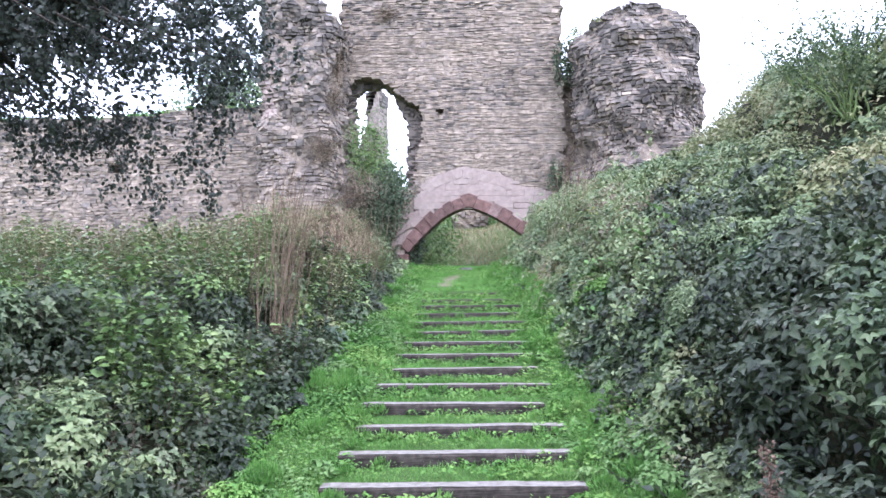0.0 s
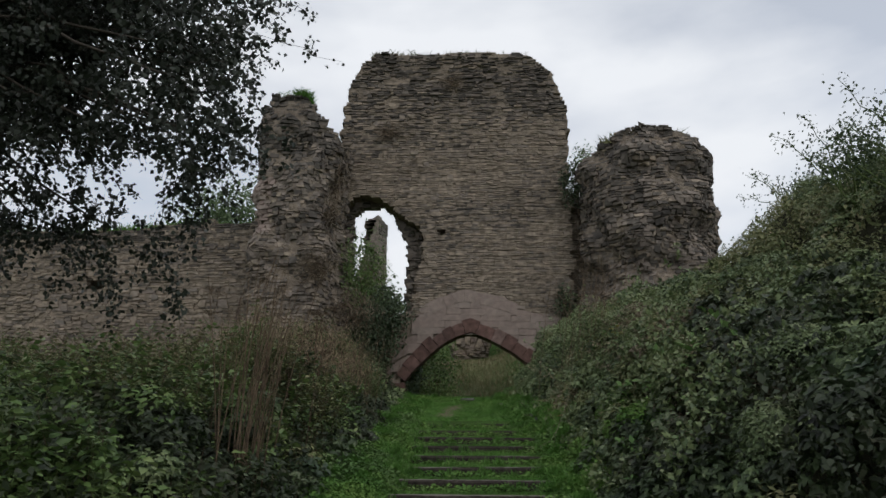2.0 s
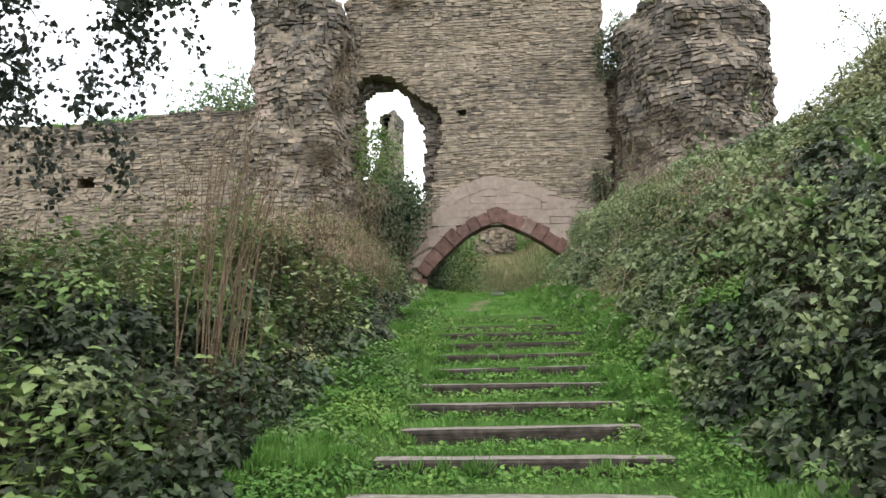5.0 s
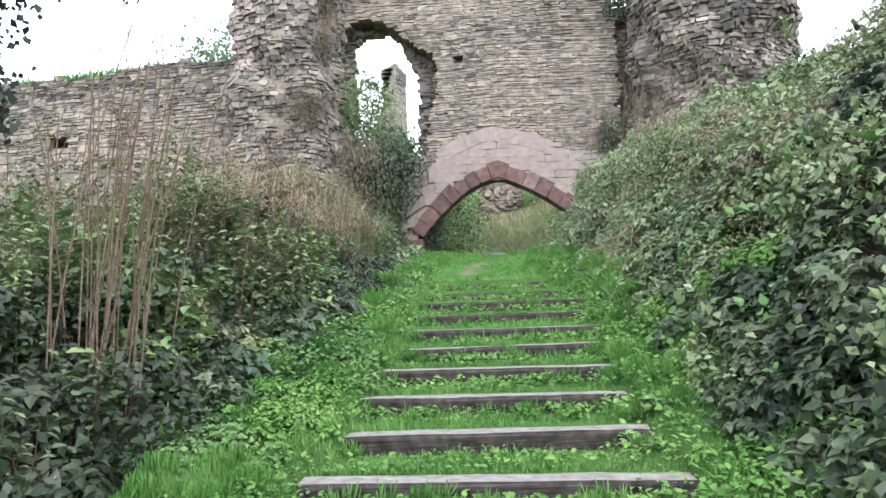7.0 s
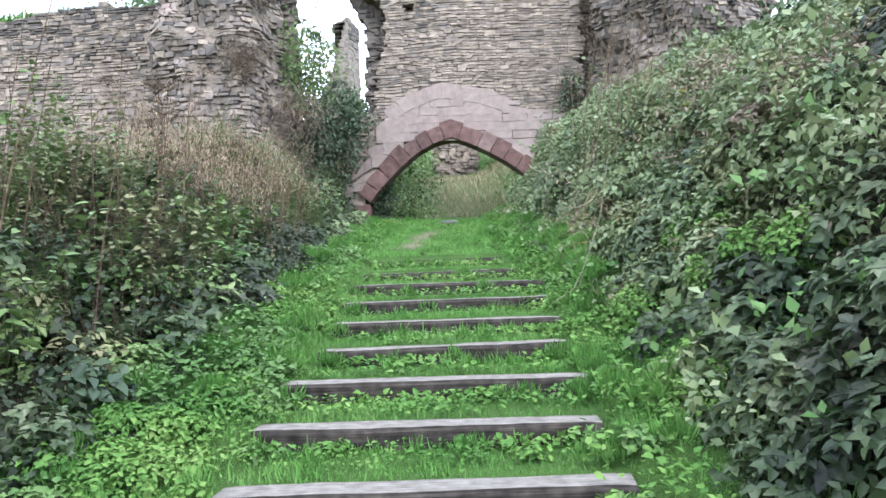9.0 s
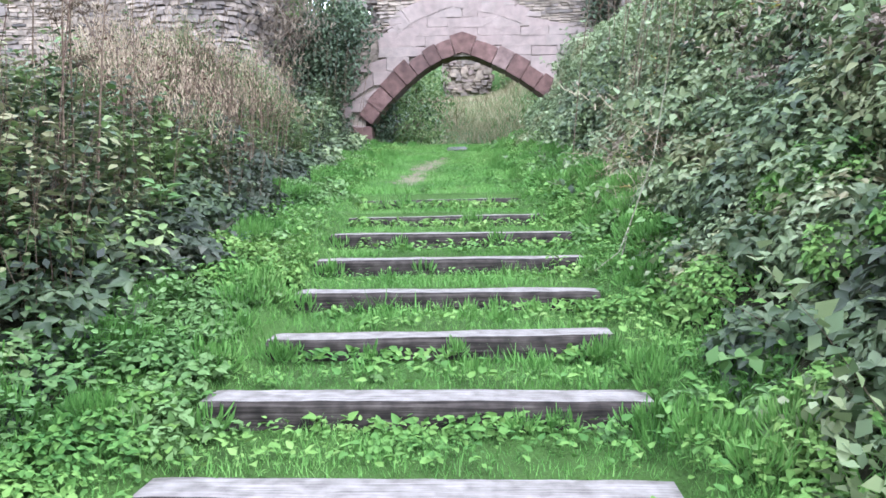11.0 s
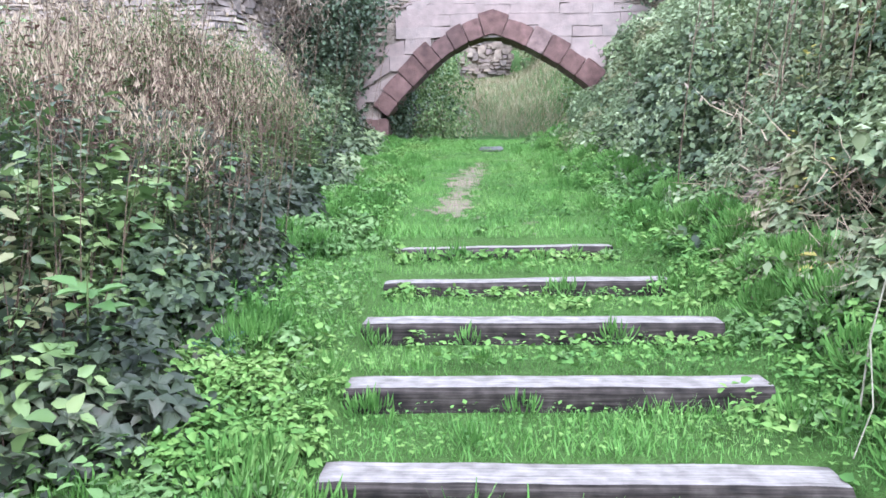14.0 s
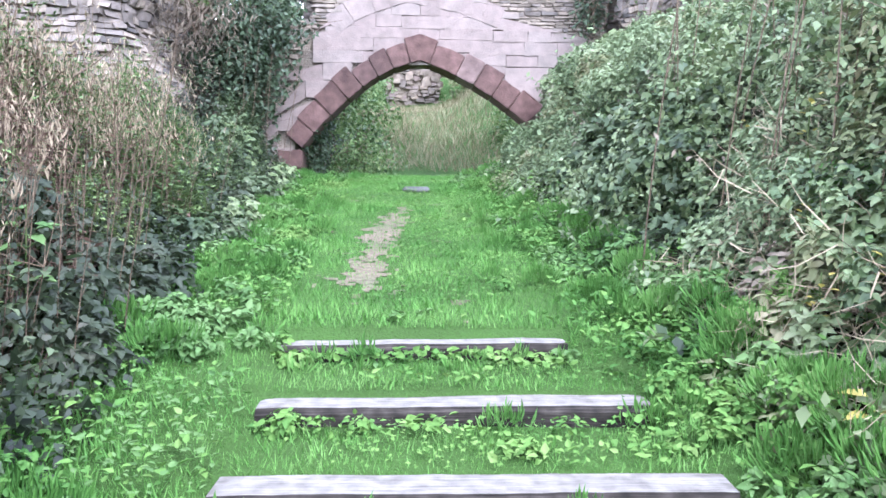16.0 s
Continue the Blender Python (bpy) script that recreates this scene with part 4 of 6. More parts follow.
def mounds(ob, spots, radii, outs, kinds, cover=1.15, flat=0.85, coarse=False):
    """Domes of leaves, each of one kind, with dark hollows between them; three leaflets to a bramble leaf."""
    heap = {kind: [] for kind in dict.fromkeys(kinds)}
    for c, r, o, kind in zip(spots, radii, outs, kinds):
        mat, (lo, hi), template, width, three = LEAF_KINDS[kind]
        scale = RNG.uniform(0.8, 1.2)
        mean = (lo + hi) / 2 * scale
        n = int(cover * 2 * math.pi * r * r / (0.42 * mean * mean * width)) + 3
        if three:
            n = n // 3 + 1
        d = unit(RNG.normal(size=(n, 3)) + 0.95 * o)
        lump = 1 + 0.22 * vnoise(d[:, 0] * 2.6 + c[1] * 9, d[:, 2] * 2.6 + c[0] * 7)
        at = c + d * (r * lump * (1 - 0.4 * RNG.random(n) ** 2))[:, None] * np.array([1, 1, flat])
        up = unit(0.75 * d + np.array([0, -0.1, 0.65]) + 0.4 * RNG.normal(size=(n, 3)))
        along = unit(np.cross(up, rand_dir(n)) + 0.35 * d - np.array([0, 0, 0.35]))
        size = scale * (lo + (hi - lo) * RNG.random(n) ** 1.3)
        if kind == "tuft":
            along = unit(d + np.array([0, 0, 0.9]) + 0.3 * RNG.normal(size=(n, 3)))
            up = unit(d - np.array([0, 0, 0.5]))
        above = at[:, 2] > ground_z(at[:, 0], at[:, 1]) + 0.015
        at, up, along, size = at[above], up[above], along[above], size[above]
        if three and len(at):
            side = np.cross(along, up)
            at = np.concatenate([at, at, at])
            along = np.concatenate([along, 0.25 * along + side, 0.25 * along - side])
            up = np.concatenate([up, up + 0.2 * side, up - 0.2 * side])
            size = np.concatenate([size, size * 0.85, size * 0.85])
        heap[kind].append((at, along, up, size))
    for kind, rows in heap.items():
        at, along, up, size = (np.concatenate([row[k] for row in rows]) for k in range(4))
        mat, _, template, width, _ = LEAF_KINDS[kind]
        part("leaves", leaf_mesh("leaves", at, along, up, size, mat, template, LEAF_Q, width, coarse), ob)


def drift_kinds(x, y, mix):
    """A kind of leaf for each spot, so that neighbours tend to be alike."""
    names, w = list(mix), np.cumsum(list(mix.values())) / sum(mix.values())
    f = np.clip(0.5 + 0.75 * vnoise(x * 0.9 + 3, y * 0.9 + 11) + RNG.normal(0, 0.16, len(x)), 0, 0.999)
    return [names[k] for k in np.searchsorted(w, f)]


# ---- bank of brambles and shrubs ----
ARC_D = np.linspace(0, 9, 400)


def bank_sample(n, y0, y1, s0, s1):
    """Points on the skin of the bank, with the skin's outward way."""
    y = RNG.uniform(y0, y1, n)
    s = RNG.uniform(s0, s1, n)
    h = right_height(ARC_D, 10.0)
    arc = np.concatenate([[0], np.cumsum(np.hypot(np.diff(ARC_D), np.diff(h)))])
    d = np.interp(s, arc, ARC_D)
    e = 0.15
    slope = (right_height(d + e, y) - right_height(np.maximum(d - e, 0), y)) / (2 * e)
    out = unit(np.stack([-slope, np.full(n, -0.25), np.ones(n)], -1))
    at = np.stack([right_edge(y) + d, y, path_z(y) + right_height(d, y)], -1)
    return at, out, s


def thicket(name, label, n, span, arc, size, mat, lump=0.35, template=LEAF, category="bush", group="", seed=0, twigs=70, stalk=GREENSTALK, width=1.0):
    at, out, s = bank_sample(n, *span, *arc)
    lumps = lump * (0.8 * vnoise(s * 1.25 + seed, at[:, 1] * 1.25) + 0.45 * vnoise(s * 3.7, at[:, 1] * 3.7 + seed))
    keep = RNG.random(n) < 0.72 + 0.75 * lumps / max(lump, 0.01)
    at, out, lumps = at[keep], out[keep], lumps[keep]
    m = len(at)
    room = (at[:, 2] - ground_z(at[:, 0], at[:, 1])) * out[:, 2]
    quads = BLADE_Q if template[1][1] == 0 else LEAF_Q
    shape = 1 + 0.35 * vnoise(at[:, 1] * 0.9 + seed, at[:, 2] * 0.9)
    at = at + out * (np.maximum(np.maximum(lumps, -0.38) - 0.3 * RNG.random(m) ** 1.5 - 0.02, -0.65 * room))[:, None]
    up = unit(out * 0.6 + np.array([0, -0.15, 0.8]) + 0.75 * RNG.normal(size=(m, 3)))
    along = rand_dir(m) + np.array([-0.25, -0.2, -0.35])
    c = at.mean(0)
    sizes = shape * (size[0] + (size[1] - size[0]) * RNG.random(m) ** 1.4)
    lines, radii = [], []
    more, way, face, big = [at], [along], [up], [sizes]
    for i in RNG.choice(m, twigs):
        p, o = at[i] - out[i] * 0.25, out[i]
        side = rand_dir(1)[0] * 0.5
        ln = RNG.uniform(0.3, 0.75)
        pts = [p + (o * 0.8 + side + np.array([0, 0, 0.4])) * ln * t + np.array([0, 0, -0.35 * ln * t * t]) for t in np.linspace(0, 1, 6)]
        lines.append(pts)
        radii.append((0.002, 0.0008))
        if stalk is not STALK or i % 3 == 0:
            k = int(22 * ln) + 4
            s = 1 + 4 * RNG.random(k)
            q = np.stack([np.interp(s, np.arange(6), np.array(pts)[:, a]) for a in range(3)], -1)
            more.append(q + RNG.normal(0, 0.012, (k, 3)))
            way.append(rand_dir(k) + side)
            face.append(np.array([0, -0.2, 1.0]) + 0.4 * RNG.normal(size=(k, 3)))
            big.append(RNG.uniform(size[0], size[1], k) * 1.25)
    ob = thing(name, c - np.array([0, 0, 1.0]), label, category, group, "stuff")
    part("leaves", leaf_mesh("leaves", np.concatenate(more), np.concatenate(way), np.concatenate(face), np.concatenate(big), mat, template, quads, width, True), ob)
    part("twigs", tubes("twigs", lines, radii, stalk, 3), ob)
    return ob


def bank_mounds(name, label, span, arc, gap, size, mix, group, cover=1.15, sink=0.4, category="bush"):
    """Mounds set over the skin of the bank on a loose grid."""
    n = int((span[1] - span[0]) * (arc[1] - arc[0]) / gap ** 2)
    at, out, s = bank_sample(n, *span, *arc)
    r = RNG.uniform(*size, n) * (1 + 0.3 * vnoise(s * 0.8, at[:, 1] * 0.8))
    r = np.minimum(r, 0.22 + 0.55 * s)
    at = at - out * (sink * r + 0.12 * RNG.random(n))[:, None]
    ob = thing(name, at.mean(0) - np.array([0, 0, 1.0]), label, category, group, "stuff")
    mounds(ob, at, r, out, drift_kinds(s + span[0], at[:, 1], mix), cover, 0.85, span[0] > 14 or arc[0] > 3 or span[1] < 2.5)


build_turf(26000, -5.0, 4.4, 2.2, "bright green grass on the lower path")
# a thin under-layer of leaves and twigs in the hollows, shade-coloured along the lower bank
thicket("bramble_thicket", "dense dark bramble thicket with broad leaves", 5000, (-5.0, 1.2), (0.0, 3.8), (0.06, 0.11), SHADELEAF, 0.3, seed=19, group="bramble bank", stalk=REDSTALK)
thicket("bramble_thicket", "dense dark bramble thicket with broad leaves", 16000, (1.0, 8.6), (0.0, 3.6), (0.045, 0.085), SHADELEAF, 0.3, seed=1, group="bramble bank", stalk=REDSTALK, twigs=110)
thicket("bramble_thicket", "tangled bramble and weed bank with withered stems", 12000, (7.8, 13.4), (0.0, 3.4), (0.04, 0.075), HEDGE, 0.3, seed=3, group="bramble bank", stalk=STALK, twigs=230)
thicket("nettle_bank", "green nettles and young elder beside the upper path", 10000, (13.0, 17.0), (0.1, 3.2), (0.035, 0.07), HEDGE, 0.3, seed=7, group="nettle bank")
thicket("nettle_bank", "green shrubs beside the upper path", 14000, (16.6, 22.6), (0.1, 2.8), (0.035, 0.07), BANKLEAF, 0.3, seed=8, group="nettle bank")
# the mounds that one sees
bank_mounds("bramble_mounds", "dark bramble mounds with broad glossy leaves", (-4.0, 2.0), (0.1, 3.8), 0.5, (0.3, 0.55), {"dark": 8, "bramble": 2}, "bramble mounds")
bank_mounds("bramble_mounds", "dark bramble mounds with broad glossy leaves", (1.8, 6.4), (0.7, 3.6), 0.46, (0.25, 0.5), {"hedge": 1, "dark": 7, "bramble": 3}, "bramble mounds")
bank_mounds("weed_mounds", "grey-green weeds along the foot of the bank", (1.8, 7.6), (0.0, 0.9), 0.3, (0.14, 0.3), {"hedge": 4, "shrub": 2, "olive": 2}, "weed mounds")
bank_mounds("bramble_mounds", "bramble mounds mixed with olive weeds and broad bindweed leaves", (6.3, 11.2), (0.5, 3.8), 0.42, (0.2, 0.44), {"olive": 3, "hedge": 5, "shrub": 1.5, "bramble": 2.6, "broad": 0.8, "dark": 0.8}, "bramble mounds", sink=0.6)
bank_mounds("bramble_mounds", "bramble mounds mixed with withered weeds", (11.0, 14.6), (0.4, 3.6), 0.38, (0.2, 0.42), {"dry": 0.8, "olive": 2.5, "hedge": 5.5, "shrub": 2, "bramble": 2}, "bramble mounds", sink=0.6)
bank_mounds("bramble_mounds", "low dark brambles hanging over the verge", (6.2, 14.4), (0.05, 1.1), 0.25, (0.15, 0.28), {"hedge": 5, "olive": 2, "herb": 2, "bramble": 2}, "bramble mounds")
bank_mounds("shrub_mounds", "grey-green shrubs beside the upper path", (14.2, 22.7), (0.1, 3.4), 0.42, (0.24, 0.48), {"olive": 1, "shrub": 5, "hedge": 3, "bramble": 1.5}, "shrub mounds", cover=1.0, sink=0.65)
bank_mounds("upper_bank_scrub", "olive and dark green scrub up to the skyline", (-4.0, 12.0), (3.2, 7.4), 0.58, (0.3, 0.52), {"olive": 4, "shrub": 2, "hedge": 4, "bramble": 2.5}, "upper bank growth", cover=0.8, sink=0.9)
bank_mounds("upper_bank_scrub", "olive and dark green scrub up to the skyline", (11.5, 21.5), (2.9, 7.0), 0.56, (0.3, 0.5), {"olive": 4, "shrub": 3, "hedge": 2.5, "bramble": 1}, "upper bank growth", cover=0.8, sink=0.9)
thicket("upper_bank_grass", "rough olive growth on the upper bank", 11000, (3.0, 21.5), (2.8, 7.2), (0.05, 0.1), OLIVE, 0.15, SLIM, seed=12, category="weeds", group="upper bank growth", width=1.3)
thicket("dead_grass_tangle", "straw-coloured dead grass and stems on the bank", 1700, (12.6, 15.0), (0.3, 1.7), (0.1, 0.26), BUFF, 0.25, BLADE * np.array([0.03, 1, 1]), seed=10, category="dry grass", stalk=STALK, twigs=24)
thicket("withered_weeds", "brown withered weeds on the bank", 1500, (8.5, 13.5), (0.8, 2.4), (0.025, 0.055), DRYLEAF, 0.3, SLIM, seed=11, category="weeds", stalk=REDSTALK, twigs=50)
thicket("withered_weeds", "brown withered weeds and stems on the bank", 1800, (14.0, 18.5), (0.9, 2.8), (0.025, 0.055), DRYLEAF, 0.3, SLIM, seed=18, category="weeds", stalk=STALK, twigs=60)
thicket("bindweed_patch", "broad pale leaves over the lower bank", 450, (8.0, 14.5), (0.1, 2.2), (0.04, 0.085), PALE, 0.3, seed=17, category="bush", twigs=12)


# ---- herbs along the verges ----
def verge_mounds(label, y0, y1, inner, outer, n, size, mix):
    y = RNG.uniform(y0, y1, n)
    a, b = inner(y), outer(y)
    x = a + (b - a) * RNG.random(n) ** 0.8
    keep = (vnoise(x * 1.5 + 40, y * 1.5) > -0.25) & ~on_timber(x, y - 0.06) & ~on_timber(x, y + 0.06)
    x, y = x[keep], y[keep]
    near = np.clip((x - a[keep]) / (b - a)[keep], 0, 1)
    r = RNG.uniform(*size, len(x)) * (0.65 + 0.7 * near)
    at = np.stack([x, y, ground_z(x, y) + 0.1 * r], -1)
    ob = thing("verge_herb_tufts", at.mean(0), label, "weeds", "herbs along the verge", "stuff")
    mounds(ob, at, r, np.tile([0, 0, 1.0], (len(x), 1)), drift_kinds(x * 2, y * 2, mix), 0.7, 0.75)


verge_mounds("tufts of fresh green herbs between the steps and the weeds", 4.6, 15.0, lambda y: np.full(len(y), -0.72), lambda y: left_edge(y) - 0.15, 420, (0.07, 0.17), {"herb": 4, "tuft": 2, "pale": 3})
verge_mounds("tufts of fresh green herbs along the upper path", 15.0, 23.0, lambda y: np.full(len(y), -0.8), lambda y: left_edge(y) - 0.1, 200, (0.07, 0.15), {"herb": 4, "tuft": 3, "pale": 1})
verge_mounds("tufts of fresh green herbs at the foot of the bank", 4.6, 15.0, lambda y: np.full(len(y), 1.02), lambda y: right_edge(y) + 0.2, 330, (0.06, 0.15), {"herb": 4, "tuft": 2, "pale": 2})
verge_mounds("tufts of fresh green herbs beside the upper path", 15.0, 23.0, lambda y: np.full(len(y), 0.45), lambda y: right_edge(y) + 0.2, 220, (0.07, 0.16), {"herb": 4, "tuft": 2, "pale": 2})
verge_mounds("small leafy weeds on the treads", 6.0, 15.2, lambda y: np.full(len(y), -0.8), lambda y: np.full(len(y), 1.1), 260, (0.035, 0.075), {"herb": 4, "tuft": 3, "pale": 1})


def riser_mounds():
    """Leafy tufts that half hide the timbers, thickest at their ends."""
    n = 150
    k = RNG.integers(0, STEPS, n)
    f = RNG.random(n)
    f = np.where(RNG.random(n) < 0.5, np.where(f < 0.5, f * 0.16, 1 - (1 - f) * 0.16), f)
    x = STEP_X0[k] + (STEP_X1[k] - STEP_X0[k]) * f
    y = TOP_Y - k * STEP_RUN - 0.05 - 0.05 * RNG.random(n)
    r = RNG.uniform(0.04, 0.085, n)
    at = np.stack([x, y, ground_z(x, y) + 0.2 * r], -1)
    ob = thing("riser_herb_tufts", at.mean(0), "small leafy tufts growing against the timber risers", "weeds", "herbs along the verge", "stuff")
    mounds(ob, at, r, np.tile([0, -0.3, 1.0], (n, 1)), drift_kinds(x * 3, y * 3, {"herb": 4, "tuft": 4, "pale": 1}), 0.6, 0.9)


riser_mounds()


# ---- weeds on the other side ----
def weed_clump(name, label, n, xr, yr, height, leaf, leaves_each, mat, stalk, template=LEAF, head=None, category="weeds", group="", lean=0.18, radius=0.004, low=0.15, width=1.0):
    """Upright weeds: bending stalks that carry leaves all the way up, with seed heads if any."""
    x, y = RNG.uniform(*xr, n * 4), RNG.uniform(*yr, n * 4)
    ph = float(RNG.uniform(0, 90))
    tuft = vnoise(x * 1.15 + ph, y * 1.15) + 0.5 * vnoise(x * 2.9, y * 2.9 + ph)
    pick = np.argsort(-(tuft + RNG.normal(0, 0.28, n * 4)))[:n]
    x, y, tuft = x[pick], y[pick], tuft[pick]
    x = np.minimum(x, left_edge(y) - 0.05)
    d = left_edge(y) - x
    g = ground_z(x, y)
    top = path_z(y) + left_height(d, y) * (1 + 0.22 * vnoise(x * 1.1 + 5, y * 1.1) + 0.2 * vnoise(x * 3.1, y * 3.1)) - g
    h = np.maximum(top * RNG.uniform(*height, n) * (0.8 + 0.3 * np.clip(tuft, -0.6, 1)), 0.12)
    lines, at, along, grow, hat = [], [], [], [], []
    for i in range(n):
        tip = np.array([RNG.normal(0, lean), RNG.normal(0, lean)]) * h[i]
        t = np.linspace(0, 1, 5)
        pts = np.stack([x[i] + tip[0] * t ** 1.6, y[i] + tip[1] * t ** 1.6, g[i] - 0.03 + h[i] * t], -1)
        lines.append(pts)
        k = max(3, int(leaves_each * h[i]))
        grow.append(np.full(k, RNG.uniform(0.6, 1.35)))
        s = low + (1 - low) * RNG.random(k)
        p = np.stack([np.interp(s, t, pts[:, c]) for c in range(3)], -1)
        az = RNG.uniform(0, 2 * np.pi, k)
        at.append(p + np.stack([np.cos(az), np.sin(az), np.zeros(k)], -1) * 0.07 * RNG.random((k, 1)))
        along.append(np.stack([np.cos(az), np.sin(az), RNG.uniform(-0.5, 0.5, k)], -1))
        if head and h[i] > np.quantile(h, 0.35):
            m = head
            hs = (0.72 if head > 20 else 0.82) + 0.3 * RNG.random(m)
            hp = np.stack([np.interp(np.minimum(hs, 1), t, pts[:, c]) for c in range(3)], -1)
            hat.append(hp + RNG.normal(0, 0.035, (m, 3)))
    at, along = np.concatenate(at), np.concatenate(along)
    m = len(at)
    ob = thing(name, (float(x.mean()), float(y.mean()), float(g.mean())), label, category, group, "stuff")
    part("stalks", tubes("stalks", lines, [(radius, radius * 0.45)] * n, stalk, 3), ob)
    part("leaves", leaf_mesh("leaves", at, along, np.array([0, 0, 1.0]) + 0.4 * RNG.normal(size=(m, 3)), np.concatenate(grow) * (leaf[0] + (leaf[1] - leaf[0]) * RNG.random(m)), mat, template, LEAF_Q, width, bool(head) or xr[0] < -8), ob)
    if head:
        hat = np.concatenate(hat)
        part("seed_heads", leaf_mesh("seed_heads", hat, 0.55 * rand_dir(len(hat)) + np.array([0, 0, 1.0]), rand_dir(len(hat)), RNG.uniform(0.03, 0.075, len(hat)), BUFF, SLIM, LEAF_Q, 0.5, True), ob)
    return ob


def undergrowth(label, n, xr, yr, size, mat, tall):
    """Low leaves that close the ground between the taller weeds."""
    x, y = RNG.uniform(*xr, n), RNG.uniform(*yr, n)
    x = np.minimum(x, left_edge(y) + 0.05 - 0.3 * RNG.random(n))
    t = tall * (0.55 + 0.5 * vnoise(x * 1.6 + 8, y * 1.6)) * ease((left_edge(y) - x + 0.15) / 0.7)
    at = np.stack([x, y, ground_z(x, y) + 0.03 + t * np.sqrt(RNG.random(n))], -1)
    ob = thing("undergrowth", at.mean(0) - np.array([0, 0, 0.3]), label, "weeds", "undergrowth beside the steps", "stuff")
    part("leaves", leaf_mesh("leaves", at, rand_dir(n) + np.array([0.1, -0.2, -0.2]), np.array([0.3, -0.3, 0.9]) + 0.45 * RNG.normal(size=(n, 3)), RNG.uniform(*size, n), mat, LEAF, LEAF_Q, 1.0, True), ob)


def left_mounds(label, span, depth, gap, size, rise, mix, group="brambles beside the steps"):
    """Mounds of bramble and nettle that stand along the path's other edge."""
    n = int((span[1] - span[0]) * (depth[1] - depth[0]) / gap ** 2)
    y, d = RNG.uniform(*span, n), RNG.uniform(*depth, n)
    r = RNG.uniform(*size, n)
    x = left_edge(y) - d - 0.3 * r
    top = left_height(d, y) * RNG.uniform(*rise, n) * (1 + 0.3 * vnoise(x * 1.3 + 5, y * 1.3))
    at = np.stack([x, y, np.maximum(path_z(y) + top - 0.8 * r, ground_z(x, y) + 0.05)], -1)
    ob = thing("bramble_mounds", at.mean(0) - np.array([0, 0, 0.5]), label, "bush", group, "stuff")
    mounds(ob, at, r, np.tile([0.55, -0.35, 0.7], (n, 1)), drift_kinds(x, y, mix), 1.0, 0.85, span[1] < 3.5 or span[0] > 18)


left_mounds("dark leafy brambles beside the lower path", (-4.0, 3.0), (0.0, 3.0), 0.5, (0.25, 0.5), (0.5, 0.85), {"dark": 5, "bramble": 3})
left_mounds("dark leafy brambles and nettles beside the steps", (2.8, 9.2), (0.0, 1.5), 0.34, (0.16, 0.36), (0.45, 0.85), {"dark": 7, "bramble": 3, "hedge": 0.8})
left_mounds("dark brambles behind the lower verge", (2.5, 6.0), (1.2, 4.2), 0.5, (0.25, 0.45), (0.65, 0.95), {"dark": 9, "bramble": 1})
left_mounds("nettles and olive weeds behind the brambles", (5.8, 10.5), (1.2, 4.2), 0.5, (0.25, 0.45), (0.65, 0.95), {"olive": 4, "nettle": 3, "bramble": 1.5, "dark": 1.5})
left_mounds("dark brambles and broad leaves beside the steps", (9.0, 13.6), (0.0, 1.5), 0.34, (0.15, 0.34), (0.35, 0.75), {"dark": 4, "bramble": 3, "nettle": 1.2, "olive": 1.2, "broad": 0.6})
# Dark leaf mass stands in for the shade at the dry weeds' base.
left_mounds("low dark brambles below the dry weeds", (13.2, 19.0), (0.0, 1.1), 0.36, (0.15, 0.32), (0.4, 0.72), {"dark": 5, "bramble": 4, "hedge": 1})
left_mounds("blue-green shrubs near the gate", (18.5, 22.8), (0.0, 1.0), 0.4, (0.2, 0.36), (0.45, 0.95), {"bramble": 3, "hedge": 3, "shrub": 2})
# Low leaves whose dark colour includes the shade between the taller weeds.
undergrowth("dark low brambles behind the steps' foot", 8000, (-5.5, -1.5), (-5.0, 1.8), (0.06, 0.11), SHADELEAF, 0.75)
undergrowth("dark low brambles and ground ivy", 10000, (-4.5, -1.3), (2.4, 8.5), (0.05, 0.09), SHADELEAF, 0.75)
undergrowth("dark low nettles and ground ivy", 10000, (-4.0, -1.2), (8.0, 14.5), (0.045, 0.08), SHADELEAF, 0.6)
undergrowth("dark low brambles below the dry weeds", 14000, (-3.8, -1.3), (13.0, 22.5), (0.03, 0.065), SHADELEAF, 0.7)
weed_clump("bramble_clump", "dark leafy bramble and nettle growth", 260, (-4.2, -1.5), (2.6, 6.5), (0.6, 1.0), (0.035, 0.075), 40, SHADELEAF, REDSTALK, group="weeds beside the steps")
weed_clump("bramble_clump", "dark leafy bramble and nettle growth", 240, (-5.0, -1.5), (6.0, 9.2), (0.65, 1.0), (0.04, 0.085), 36, BRAMBLE, REDSTALK, group="weeds beside the steps")
weed_clump("nettle_clump", "tall green nettles and weeds", 300, (-6.5, -1.9), (6.0, 10.5), (0.75, 1.08), (0.05, 0.1), 34, NETTLE, GREENSTALK, SLIM, group="weeds beside the steps", width=1.8)
weed_clump("bramble_clump", "dark straggling bramble growth", 160, (-3.4, -1.4), (9.0, 13.6), (0.5, 0.9), (0.035, 0.075), 36, BRAMBLE, REDSTALK, group="weeds beside the steps")
weed_clump("weed_clump", "olive tall weeds going to seed", 520, (-6.0, -1.7), (9.0, 13.5), (0.6, 1.12), (0.035, 0.07), 32, OLIVE, STALK, SLIM, group="weeds beside the steps", width=1.5)
weed_clump("nettle_clump", "green nettles and bindweed", 260, (-3.6, -1.5), (9.0, 13.5), (0.5, 1.0), (0.05, 0.09), 38, NETTLE, GREENSTALK, SLIM, group="weeds beside the steps", width=1.9)
